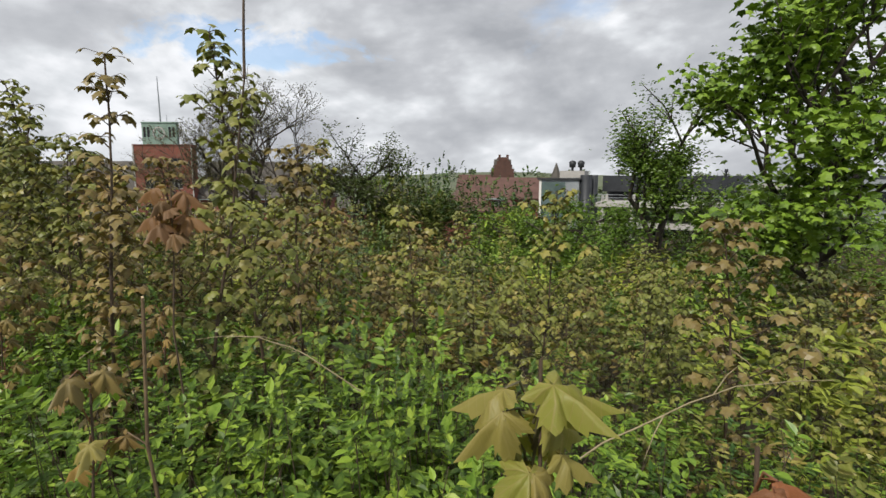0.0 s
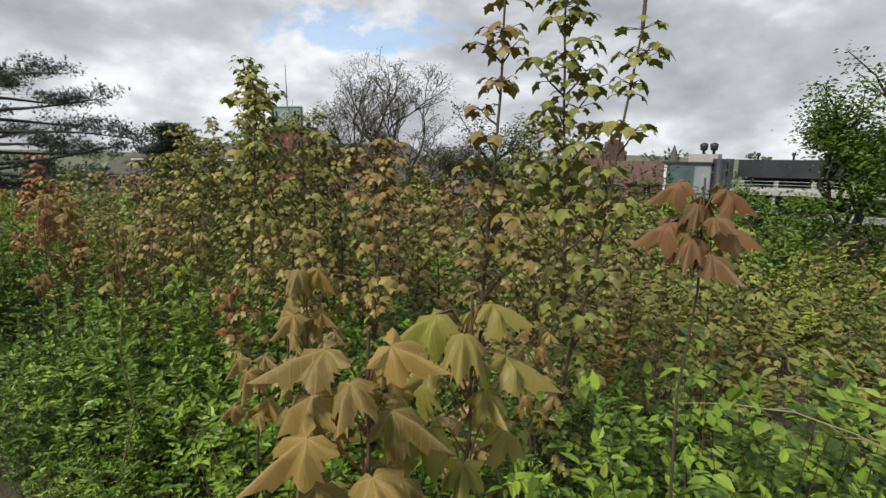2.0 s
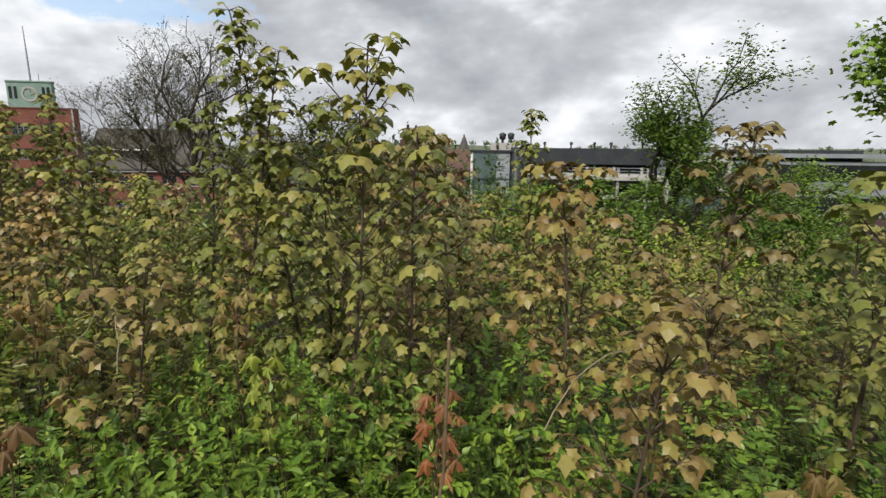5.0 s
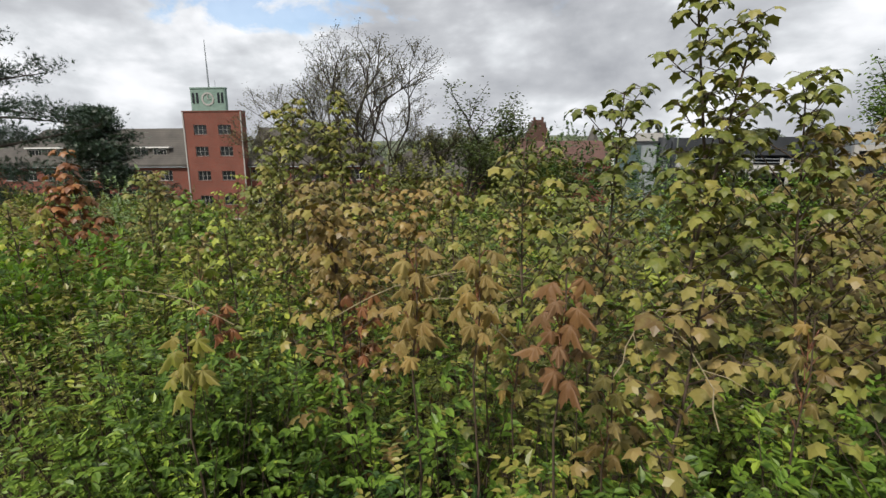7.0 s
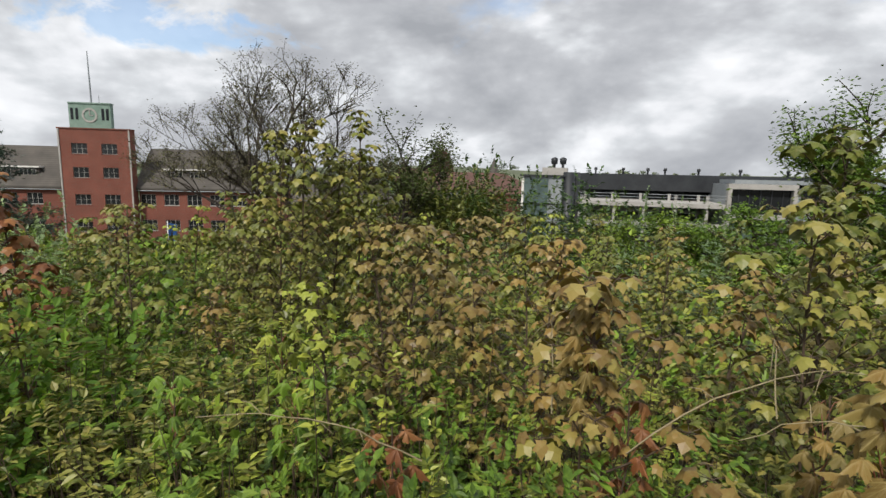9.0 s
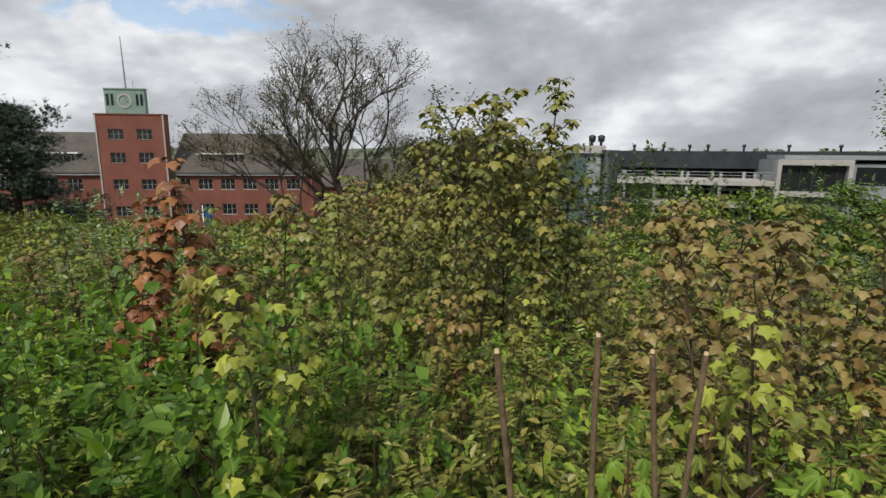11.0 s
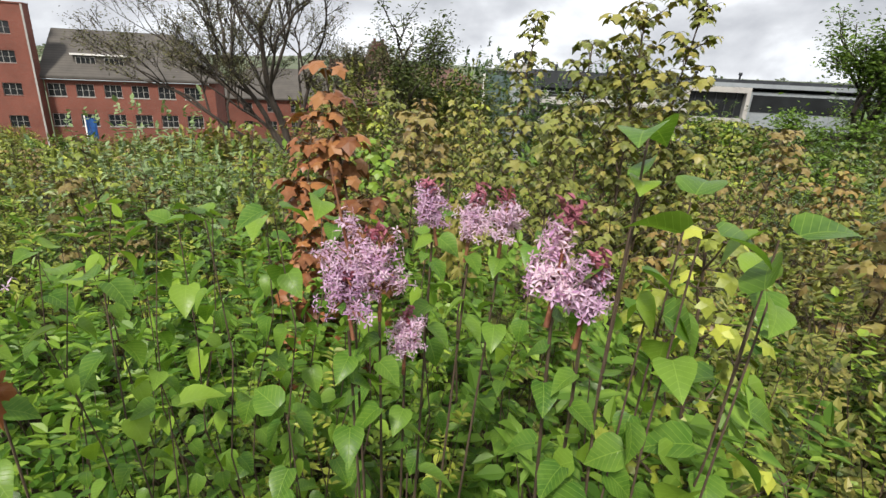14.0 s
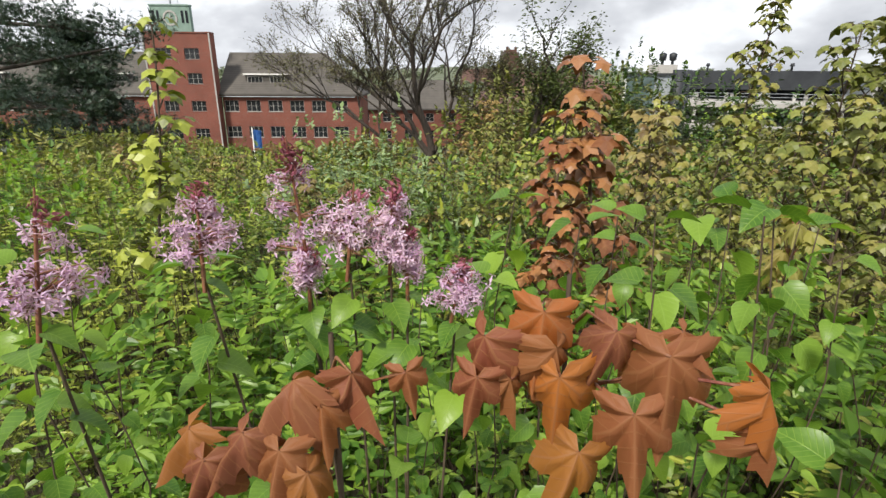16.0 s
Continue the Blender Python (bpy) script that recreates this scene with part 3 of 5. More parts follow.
    # wings
    for name, x0, x1, i0, i1, cs, dorm in (("left", -35.6, -4.65, 5.2, 0.0, [-33.4 + 3.1 * k for k in range(9)], (-28.2, -11.3)),
                                           ("right", 4.6, 23.6, 0.0, 5.2, [5.75 + 3.03 * k for k in range(6)], (10.6,))):
        ww, wh = 1.95, 1.5
        rr = [-2.85 + g, -6.4 + g, -9.8 + g]
        w = holed_wall("wing_wall", x0, x1, 0, -1.2 + g, holes_of(rr, cs, ww, wh), 0.4, BRICK, ob)
        w.location.y = 1.3
        for z in rr:
            for c in cs:
                add_window(ob, c, z, ww, wh, 3, 2, y=1.36)
        end = bmesh.new()
        far = x0 if i0 else x1 - 0.4
        box(end, far, far + 0.4, 1.702, 11.0, 0, -1.2 + g)
        box(end, x0, x1, 10.6, 11.0, 0, -1.2 + g)
        part("end_wall", end, BRICK, ob)
        box_part("wing_inside", (x0 + 0.5, x1 - 0.5, 3.0, 3.1, 0.2, -1.4 + g), DARK_METAL, ob)
        hip_roof("roof", x0, x1, 1.3, 10.7, -1.2 + g, 4.3 + g, i0, i1, ROOF, ob)
        for c in dorm:
            d = box_part("dormer", (c - 2.9, c + 2.9, 2.3, 5.2, -0.5 + g, 1.25 + g), ROOF, ob, "flat-topped roof dormer with white windows")
            for k in (-1.55, 1.55):
                add_window(d, c + k, 0.45 + g, 2.1, 1.2, 4, 1, y=2.2)
            box_part("dormer_roof", (c - 3.1, c + 3.1, 2.0, 5.6, 1.25 + g, 1.45 + g), WHITE, d)
    box_part("chimney", (-26.8, -24.9, 5.2, 6.6, 3.9 + g, 5.6 + g), CONCRETE, ob)
    d = box_part("dormer", (19.9, 21.9, 2.3, 4.2, -0.5 + g, 1.1 + g), ROOF, ob, "small roof dormer with a white window")
    add_window(d, 20.9, 0.4 + g, 1.6, 1.1, 3, 1, y=2.2)
    tb = Tubes()
    tb.add([(-35.0, 0.9, -1.6 + g), (23.0, 0.9, -1.6 + g)], [0.07, 0.07], 6)
    tb.make("gutter", GREY_METAL, ob)
    return ob


school()


def gabled_house(name, x, y, w, d, z_eave, z_ridge, ground, wall, roof, label, rows, cols, turn=0, dormer=False):
    ob = thing(name, (x, y, ground), label, "building")
    ob.rotation_euler.z = radians(turn)
    ze, zr = z_eave - ground, z_ridge - ground
    cs = [-w / 2 + w * (k + 0.5) / cols for k in range(cols)]
    rr = [ze - 1.6 - 3.1 * k for k in range(rows)]
    holed_wall("wall", -w / 2, w / 2, 0, ze, holes_of(rr, cs, 1.5, 1.5), 0.35, wall, ob)
    for z in rr:
        for c in cs:
            add_window(ob, c, z, 1.5, 1.5, 2, 2)
    bm = bmesh.new()
    box(bm, -w / 2, -w / 2 + 0.35, 0.352, d, 0, ze)
    box(bm, w / 2 - 0.35, w / 2, 0.352, d, 0, ze)
    box(bm, -w / 2 + 0.4, w / 2 - 0.4, 2.0, 2.1, 0, ze)
    part("side_wall", bm, wall, ob)
    hip_roof("roof", -w / 2, w / 2, 0, d, ze, zr, w * 0.28, w * 0.28, roof, ob)
    if dormer:
        dm = box_part("dormer", (1.0, 4.0, 0.6, 3.4, ze + 0.3, ze + 2.0), wall, ob)
        add_window(dm, 2.5, ze + 1.2, 2.2, 1.2, 3, 1, y=0.52)
        box_part("dormer_roof", (0.7, 4.3, 0.2, 3.8, ze + 2.0, ze + 2.25), GREY_METAL, dm)
    return ob


gabled_house("brick_house", 7.6, 96.0, 13.0, 12.0, -4.2, 0.8, -11.6, BRICK, ROOF_RED, "red brick house with brown tiled roof and dormer", 2, 4, 8, True)
gabled_house("brick_house", 17.0, 112.0, 30.0, 12.0, -2.4, 2.0, -11.6, BRICK_DARK, ROOF_RED, "long dark brick house with brown tiled roof", 2, 8, -4)
gabled_house("brick_house", -10.5, 104.0, 24.0, 12.0, -4.6, 0.4, -11.6, BRICK_DARK, ROOF, "long brick house with dull grey roof far behind", 2, 6, 3)
gabled_house("brick_house", -96.0, 108.0, 34.0, 12.0, -2.0, 2.6, -11.6, BRICK, ROOF, "far red brick house with grey tile roof", 2, 9, -6)


def stepped_gable():
    ob = thing("church_tower", (34.4, 291.0, -11.6), "distant brick church tower with stepped gables", "building")
    g = 11.6
    bm = bmesh.new()
    box(bm, -6.2, 6.2, 0, 10, 0, 5.0 + g)
    part("tower_wall", bm, BRICK_OLD, ob)
    for k, (w, z) in enumerate(((6.0, 5.0), (4.9, 7.2), (3.8, 9.4), (2.8, 11.4))):
        for y in (0.2, 8.4):
            box_part("gable_step", (-w, w, y, y + 1.2, z + g, z + 2.2 + g), BRICK_OLD, ob)
    for u in (-2.2, 2.2):
        box_part("pinnacle", (u - 0.6, u + 0.6, 0.2, 1.4, 13.6 + g, 15.0 + g), BRICK_OLD, ob)
    hip_roof("roof", -5, 5, 1.0, 9.0, 5.0 + g, 12.6 + g, 0.2, 0.2, ROOF, ob, 0.0)
    hip_roof("nave_roof", -26, -5.5, 0, 9.5, -4.0 + g, 4.0 + g, 1, 1, ROOF_RED, ob)
    box_part("nave_wall", (-26, -6.25, 0.3, 9.2, 0, -4.3 + g), BRICK_OLD, ob)
    return ob


stepped_gable()
sp = thing("spire", (66.0, 300.0, -11.6), "small distant dark pointed spire", "building")
bm = bmesh.new()
bmesh.ops.create_cone(bm, segments=8, radius1=4.4, radius2=0.2, depth=12, matrix=Matrix.Translation((0, 0, 16.5)))
part("spire_roof", bm, ROOF, sp)
box_part("spire_base", (-3.2, 3.2, -3.2, 3.2, 0, 10.5), BRICK_OLD, sp)


def car_park():
    """Glazed stair tower and open parking decks; local x runs along the front."""
    ob = thing("parking_garage", (10.3, 57.2, -11.0), "open multi-storey garage with pale decks and dark parapet", "building")
    ob.rotation_euler.z = radians(-23.2)
    g = 11.0
    top = 1.62 + g
    # stair tower
    tw = box_part("stair_tower", (0.0, 4.2, 0.0, 5.0, 0, top), GREY_METAL, ob, "glazed grey stair tower with panels")
    for k in range(4):
        z1 = top - 0.25 - 2.75 * k
        box_part("glass_panel", (0.25, 2.75, -0.05, -0.004, z1 - 2.55, z1), PANE_GREEN, tw, "pale green glass panel")
        box_part("grey_panel", (2.9, 4.15, -0.06, -0.004, z1 - 2.55, z1), GREY_METAL, tw)
        box_part("dark_joint", (0.0, 4.2, -0.075, -0.01, z1 - 2.7, z1 - 2.58), DARK_METAL, tw)
    box_part("edge_frame", (-0.02, 0.22, -0.08, -0.005, 0.5, top), WHITE, tw)
    box_part("roof_edge", (-0.2, 4.4, -0.25, 5.2, top + 0.004, top + 0.18), DARK_METAL, tw)
    box_part("plant_room", (2.0, 4.6, 0.8, 4.0, top + 0.184, top + 0.95), CONCRETE, tw)
    tb = Tubes()
    tb.add([(4.85, 0.4, 0), (4.85, 0.4, top + 0.5)], [0.62, 0.62], 14, True)
    tb.add([(5.5, 1.3, 0), (5.5, 1.3, top + 0.5)], [0.45, 0.45], 12, True)
    tb.make("dark_duct", DARK_METAL, ob, "dark round duct beside the stair tower")
    for u in (3.2, 4.1):
        tb = Tubes()
        tb.add([(u, 1.5, top + 0.95), (u, 1.5, top + 1.3), (u, 1.5, top + 1.32), (u, 1.5, top + 1.9), (u, 1.5, top + 2.05)], [0.14, 0.14, 0.32, 0.38, 0.12], 10, True)
        tb.make("roof_vent", DARK_METAL, ob, "dark cowl vent on the roof")
    # decks: fronts sag a little towards the far end
    L = 40.0
    for k, (z, t) in enumerate(((-0.72, 0.42), (-2.75, 0.5))):
        box_part("deck", (5.9, 20.2, 0.0, 12.0, z + g - t, z + g), CONCRETE, ob, "pale concrete deck edge")
    box_part("ramp", (5.9, 20.2, 5.0, 9.0, -2.0 + g, -1.7 + g), CONCRETE, ob)
    for u in [6.6 + 2.9 * k for k in range(5)]:
        for y in (0.35, 4.6):
            box_part("column", (u - 0.13, u + 0.13, y - 0.13, y + 0.13, -4.4 + g, 0.05 + g), CONCRETE, ob)
    tb = Tubes()
    for z in (-0.2, 0.1):
        tb.add([(5.9, 0.1, z + g), (20.0, 0.1, z + g)], [0.03, 0.03], 5)
    tb.make("guard_rail", GREY_METAL, ob)
    box_part("base_wall", (5.9, L, 0.3, 0.7, 0, -4.2 + g), BROWN_PANEL, ob, "dark brown panelled base")
    box_part("back_wall", (5.9, L, 12.0, 12.4, 0, 2.0 + g), DARK_METAL, ob)
    box_part("roof_parapet", (5.9, L, 6.5, 6.9, 0.3 + g, 2.1 + g), DARK_METAL, ob, "dark roof parapet")
    box_part("roof_slab", (5.9, L, 6.9, 14.0, 1.5 + g, 1.8 + g), DARK_METAL, ob)
    for u in [7.6, 10.6, 13.2, 15.0, 18.4, 22.5, 27.0]:
        tb = Tubes()
        tb.add([(u, 6.7, 2.0 + g), (u, 6.7, 2.5 + g), (u, 6.7, 2.52 + g), (u, 6.7, 2.8 + g)], [0.1, 0.1, 0.2, 0.16], 8, True)
        tb.make("roof_vent", DARK_METAL, ob)
    # glazed office bay
    u0, u1 = 19.9, 25.6
    bay = box_part("office_bay", (u0, u1, 0.5, 8.0, -4.6 + g, 1.3 + g), GREY_METAL, ob, "office bay with white frame and ribbon glazing")
    fr = bmesh.new()
    box(fr, u0 - 0.1, u1 + 0.1, -0.3, 0.5, 0.85 + g, 1.35 + g)
    box(fr, u0 - 0.1, u0 + 0.25, -0.3, 0.49, -4.6 + g, 0.85 + g)
    box(fr, u1 - 0.25, u1 + 0.1, -0.3, 0.49, -1.6 + g, 0.85 + g)
    box(fr, u0 + 0.25, u1 - 0.25, -0.3, 0.49, -2.0 + g, -1.55 + g)
    part("white_frame", fr, CONCRETE, bay)
    box_part("ribbon_glass", (u0 + 0.3, u1 - 0.3, 0.3, 0.45, -1.5 + g, 0.8 + g), PANE, bay, "dark ribbon window")
    box_part("lower_glass", (u0 + 0.3, u1 - 0.3, 0.3, 0.45, -4.5 + g, -2.05 + g), PANE_GREEN, bay)
    for k in range(1, 6):
        u = u0 + (u1 - u0) * k / 6
        box_part("mullion", (u - 0.04, u + 0.04, 0.2, 0.29, -4.5 + g, 0.8 + g), DARK_METAL, bay)
    box_part("side_block", (25.8, L, 1.0, 9.0, 0.0, 1.0 + g), GREY_METAL, ob)
    box_part("flat_roof", (20.5, L + 6, 0.6, 9.5, 1.36 + g, 1.75 + g), GREY_METAL, ob, "grey edge of the flat roof")
    for z in (0.1, -3.0):
        box_part("ribbon_window", (26.4, L - 0.6, 0.94, 0.99, z - 1.0 + g, z + 0.6 + g), PANE, ob)
    return ob


car_park()


def flag():
    ob = thing("banner_pole", (-32.5, 76.5, -11.6), "white pole with a blue banner before the building", "flag")
    tb = Tubes()
    tb.add([(0, 0, 0), (0, 0, 6.2)], [0.09, 0.06], 8, True)
    tb.make("pole", WHITE, ob)
    bm = bmesh.new()
    rows = []
    for i in range(7):
        u = i / 6
        rows.append([bm.verts.new((0.08 + u * 1.1, 0.12 * math.sin(u * 6), 5.9 - k * 2.4 - 0.1 * u)) for k in (0, 1)])
    for a, b in zip(rows, rows[1:]):
        bm.faces.new((a[0], b[0], b[1], a[1]))
    bmesh.ops.solidify(bm, geom=bm.faces[:], thickness=0.01)
    part("banner", bm, BLUE, ob, "blue cloth banner")


flag()


# ---- plants ----
def wander(rng, p, d, length, steps, bend, lift=0.0):
    """A crooked line from p along d."""
    pts, d = [Vector(p)], Vector(d).normalized()
    for _ in range(steps):
        d = (d + Vector((rng.uniform(-bend, bend), rng.uniform(-bend, bend), rng.uniform(-bend, bend) * 0.6 + lift))).normalized()
        pts.append(pts[-1] + d * (length / steps))
    return pts, d


def side_vector(rng, tilt):
    a = rng.uniform(0, 2 * math.pi)
    return Vector((math.cos(a) * math.cos(tilt), math.sin(a) * math.cos(tilt), math.sin(tilt)))


def maple_rosette(rng, blades, tubes, p, n, size, turn, droop=0.3, reach=0.05):
    """A crown of leaves round a shoot's end, on stalks that rise and blades that hang outward."""
    for k in range(n):
        a = turn + k * 2 * math.pi / n + rng.uniform(-0.3, 0.3)
        c, s = math.cos(a), math.sin(a)
        low = k % 2
        q = Vector(p) + Vector((c, s, rng.uniform(0.2, 0.6) - 0.35 * low)).normalized() * reach * rng.uniform(0.6, 1.3)
        tubes.add([p, q], [0.0016, 0.001], 3)
        tip = Vector((c, s, -droop * rng.uniform(0.3, 1.6) - 0.15 * low))
        up = Vector((c * 0.25 + rng.uniform(-.25, .25), s * 0.25 + rng.uniform(-.25, .25), 1))
        blades.add(MAPLE, q, tip, up, size * rng.uniform(0.65, 1.2), rng.uniform(0.85, 1.15))


sapling_tops = []


def maple_sapling(seed, height, mat, label, bushy=1.0, leaf=0.075, bare=0.25, slim=1.0, leader=0.0):
    """A young maple: one thin stem, rising opposite side shoots, each ending in a crown of hanging five-lobed leaves."""
    rng = random.Random(seed)
    ob = thing("maple_sapling", (0, 0, 0), label, "sapling", "young maples on the slope")
    stem, leaves = Tubes(), Blades()
    n = max(8, int(height / 0.085))
    pts, _ = wander(rng, (0, 0, 0), (rng.uniform(-.04, .04), rng.uniform(-.04, .04), 1), height, n, 0.04, 0.02)
    r0 = 0.004 + height * 0.0022
    stem.add(pts, [r0 * (1 - 0.8 * i / n) + 0.0014 for i in range(n + 1)], 6)
    turn = rng.uniform(0, 3)
    for i in range(int(n * bare), n):
        u = i / n
        turn += math.pi / 2 + rng.uniform(-.3, .3)
        if rng.random() < 0.75:
            maple_rosette(rng, leaves, stem, pts[i], 4, leaf * rng.uniform(0.75, 1.05), turn, 0.5, 0.045)
        for k in (0, math.pi):
            if rng.random() > 0.86 * bushy:
                continue
            a = turn + k + rng.uniform(-.5, .5)
            ln = height * (0.05 + 0.17 * math.sin(math.pi * (1 - u)) * (1.15 - 0.45 * u)) * rng.uniform(0.5, 1.2) * slim
            bp, bd = wander(rng, pts[i], (math.cos(a), math.sin(a), rng.uniform(0.5, 1.1)), ln, 4, 0.10, 0.07)
            stem.add([bp[0], bp[2], bp[4]], [0.0036, 0.0026, 0.0015], 4)
            maple_rosette(rng, leaves, stem, bp[4], rng.randint(6, 8), leaf * rng.uniform(0.8, 1.15), a, 0.5, 0.04)
            if ln > 0.11:
                maple_rosette(rng, leaves, stem, bp[2], 4, leaf * rng.uniform(0.7, 1.0), a + 0.5, 0.5, 0.04)
    maple_rosette(rng, leaves, stem, pts[-1], 6, leaf * 0.9, 0.4, 0.3)
    maple_rosette(rng, leaves, stem, pts[-2], 5, leaf, 0.9, 0.4)
    if leader:
        lp, _ = wander(rng, pts[-1], (0.02, 0.0, 1), leader, 10, 0.02, 0.02)
        stem.add(lp, [0.006 - 0.0004 * i for i in range(11)], 5)
        for i in range(2, 11, 2):
            maple_rosette(rng, leaves, stem, lp[i], 3, leaf * 0.33, i, 0.2, 0.03)
    stem.make("stem", STEM, ob)
    leaves.make("foliage", mat, ob)
    sapling_tops.append(pts[-1].copy())
    return ob


def bush(seed, height, radius, mat, label, stems=22, leaf=0.042, per=30, shape=OVAL, name="bush", group="dense bushes on the slope"):
    """A thicket of thin upright stems with small opposite leaves."""
    rng = random.Random(seed)
    ob = thing(name, (0, 0, 0), label, "bush", group)
    wood, leaves = Tubes(), Blades()
    for _ in range(stems):
        a, q = rng.uniform(0, 2 * math.pi), radius * math.sqrt(rng.random())
        foot = Vector((math.cos(a) * q * 0.55, math.sin(a) * q * 0.55, 0))
        lean = Vector((math.cos(a) * q / radius * 0.42, math.sin(a) * q / radius * 0.42, 1))
        ln = height * rng.uniform(0.72, 1.12) * (1 - 0.22 * (q / radius) ** 2)
        pts, _ = wander(rng, foot, lean, ln, 6, 0.10, 0.03)
        wood.add(pts[::2], [0.0042 - 0.001 * i for i in range(4)], 3)
        shoots = per // 6
        for k in range(shoots):
            u = 1 - (k / shoots) ** 1.2 * 0.75
            f = u * 6
            i = min(5, int(f))
            p = pts[i].lerp(pts[i + 1], f - i)
            d = side_vector(rng, rng.uniform(0.1, 0.9))
            ln = leaf * rng.uniform(1.6, 3.6) * (1.35 - 0.5 * u)
            if u > 0.97:
                d, ln = Vector((rng.uniform(-.3, .3), rng.uniform(-.3, .3), 1)), leaf * 1.8
            across = d.cross(Vector((0, 0, 1)) if abs(d.z) < 0.9 else Vector((1, 0, 0))).normalized()
            for j in range(7):
                w = 0.25 + 0.75 * (j // 2) / 3
                side = across * (1 if j % 2 else -1) if j < 6 else Vector((0, 0, 0))
                tip = d * 0.6 + side + Vector((rng.uniform(-.3, .3), rng.uniform(-.3, .3), rng.uniform(-0.4, 0.12)))
                leaves.add(shape, p + d * ln * w, tip, Vector((rng.uniform(-.4, .4), rng.uniform(-.4, .4), 1)), leaf * rng.uniform(0.65, 1.35), rng.uniform(0.9, 1.25))
    wood.make("twig_wood", STEM, ob)
    leaves.make("foliage", mat, ob)
    return ob


def grow(rng, tubes, spots, p, d, length, radius, level, spread, lift, sides=6, kids=(3, 5), shrink=0.66, thin=0.004, crook=0.1, leafy=1):
    pts, d2 = wander(rng, p, d, length, 5, crook + 0.05 * level * crook / 0.1, lift)
    end = radius * 0.55
    tubes.add(pts, [max(thin, radius + (end - radius) * i / 5) for i in range(6)], max(3, sides))
    if level <= leafy:
        spots.extend((q, d2) for q in pts[2 if level != 1 else 3:])
    if level == 0:
        return
    for k in range(rng.randint(*kids)):
        f = rng.uniform(0.35, 1.0) if k else 1.0
        i = min(4, int(f * 5))
        q = pts[i].lerp(pts[i + 1], f * 5 - i)
        nd = (d2 + side_vector(rng, rng.uniform(-0.2, 0.6)) * spread).normalized()
        grow(rng, tubes, spots, q, nd, length * shrink * rng.uniform(0.75, 1.2), radius * (0.62 if k else 0.75) * (1.1 - 0.4 * f), level - 1, spread, lift, sides - 1, kids, shrink, thin, crook, leafy)


def open_tree(name, x, y, seed, limbs, label, mat, leaf, per_spot, shape=OVAL, jitter=0.12, levels=3, base_r=0.16, spread=0.6, kids=(3, 5), lift=0.05, shrink=0.66, foot=None, thin=0.004, crook=0.1, leafy=1):
    """A tree from main limbs given as (start height, direction, length, radius)."""
    rng = random.Random(seed)
    g = ground_z(x, y) - 0.1 if foot is None else foot
    ob = thing(name, (x, y, g), label, "tree")
    wood, spots, leaves = Tubes(), [], Blades()
    z_top = max(l[0] for l in limbs)
    pts = [Vector((0.06 * math.sin(i * 1.3), 0.05 * math.cos(i * 1.7), z_top * i / 5)) for i in range(6)]
    wood.add(pts, [base_r * (1.35 if i == 0 else 1.0 - 0.08 * i) for i in range(6)], 9)
    for z, d, ln, r in limbs:
        f = min(0.999, z / max(z_top, 0.01)) * 5
        i = min(4, int(f))
        grow(rng, wood, spots, pts[i].lerp(pts[i + 1], f - i), d, ln, r, levels, spread, lift, 7, kids, shrink, thin, crook, leafy)
    wood.make("trunk", BARK, ob, "dark rough bark trunk and limbs")
    for q, d in spots:
        for _ in range(per_spot):
            o = Vector((rng.gauss(0, jitter), rng.gauss(0, jitter), rng.gauss(0, jitter * 0.7)))
            dd = Vector(d) * 0.3 + side_vector(rng, rng.uniform(-0.7, 0.3))
            leaves.add(shape, q + o, dd, Vector((rng.uniform(-1, 1), rng.uniform(-1, 1), 0.8)), leaf * rng.uniform(0.6, 1.2))
    leaves.make("crown", mat, ob)
    return ob


def conifer(x, y, seed, top, base, width, label, levels=22, name="pine_tree", clump=0.34, per=16):
    rng = random.Random(seed)
    ob = thing(name, (x, y, base), label, "tree")
    wood, leaves = Tubes(), Blades()
    h = top - base
    wood.add([(0, 0, 0), (0.1, 0, h * 0.5), (0.0, 0.05, h)], [0.24, 0.15, 0.03], 8)
    for k in range(levels):
        u = 0.16 + 0.82 * k / levels
        reach = width * (1 - u) ** 0.55 * rng.uniform(0.55, 1.1)
        for b in range(rng.randint(3, 5)):
            a = rng.uniform(0, 2 * math.pi)
            pts, d = wander(rng, (0, 0, h * u), (math.cos(a), math.sin(a), 0.12), reach, 6, 0.10, 0.02)
            wood.add(pts, [0.045 - 0.006 * i for i in range(7)], 4)
            for i in range(2, 7):
                for _ in range(per):
                    q = pts[i] + Vector((rng.gauss(0, .30), rng.gauss(0, .30), rng.gauss(0.05, .13)))
                    leaves.add(NEEDLES, q, side_vector(rng, rng.uniform(-0.2, 0.9)), (rng.uniform(-1, 1), rng.uniform(-1, 1), 1), clump * rng.uniform(0.5, 1.1), 1.6)
    wood.make("trunk", BARK, ob)
    leaves.make("needles", NEEDLE, ob, "dark blue-green needle tufts")
    return ob


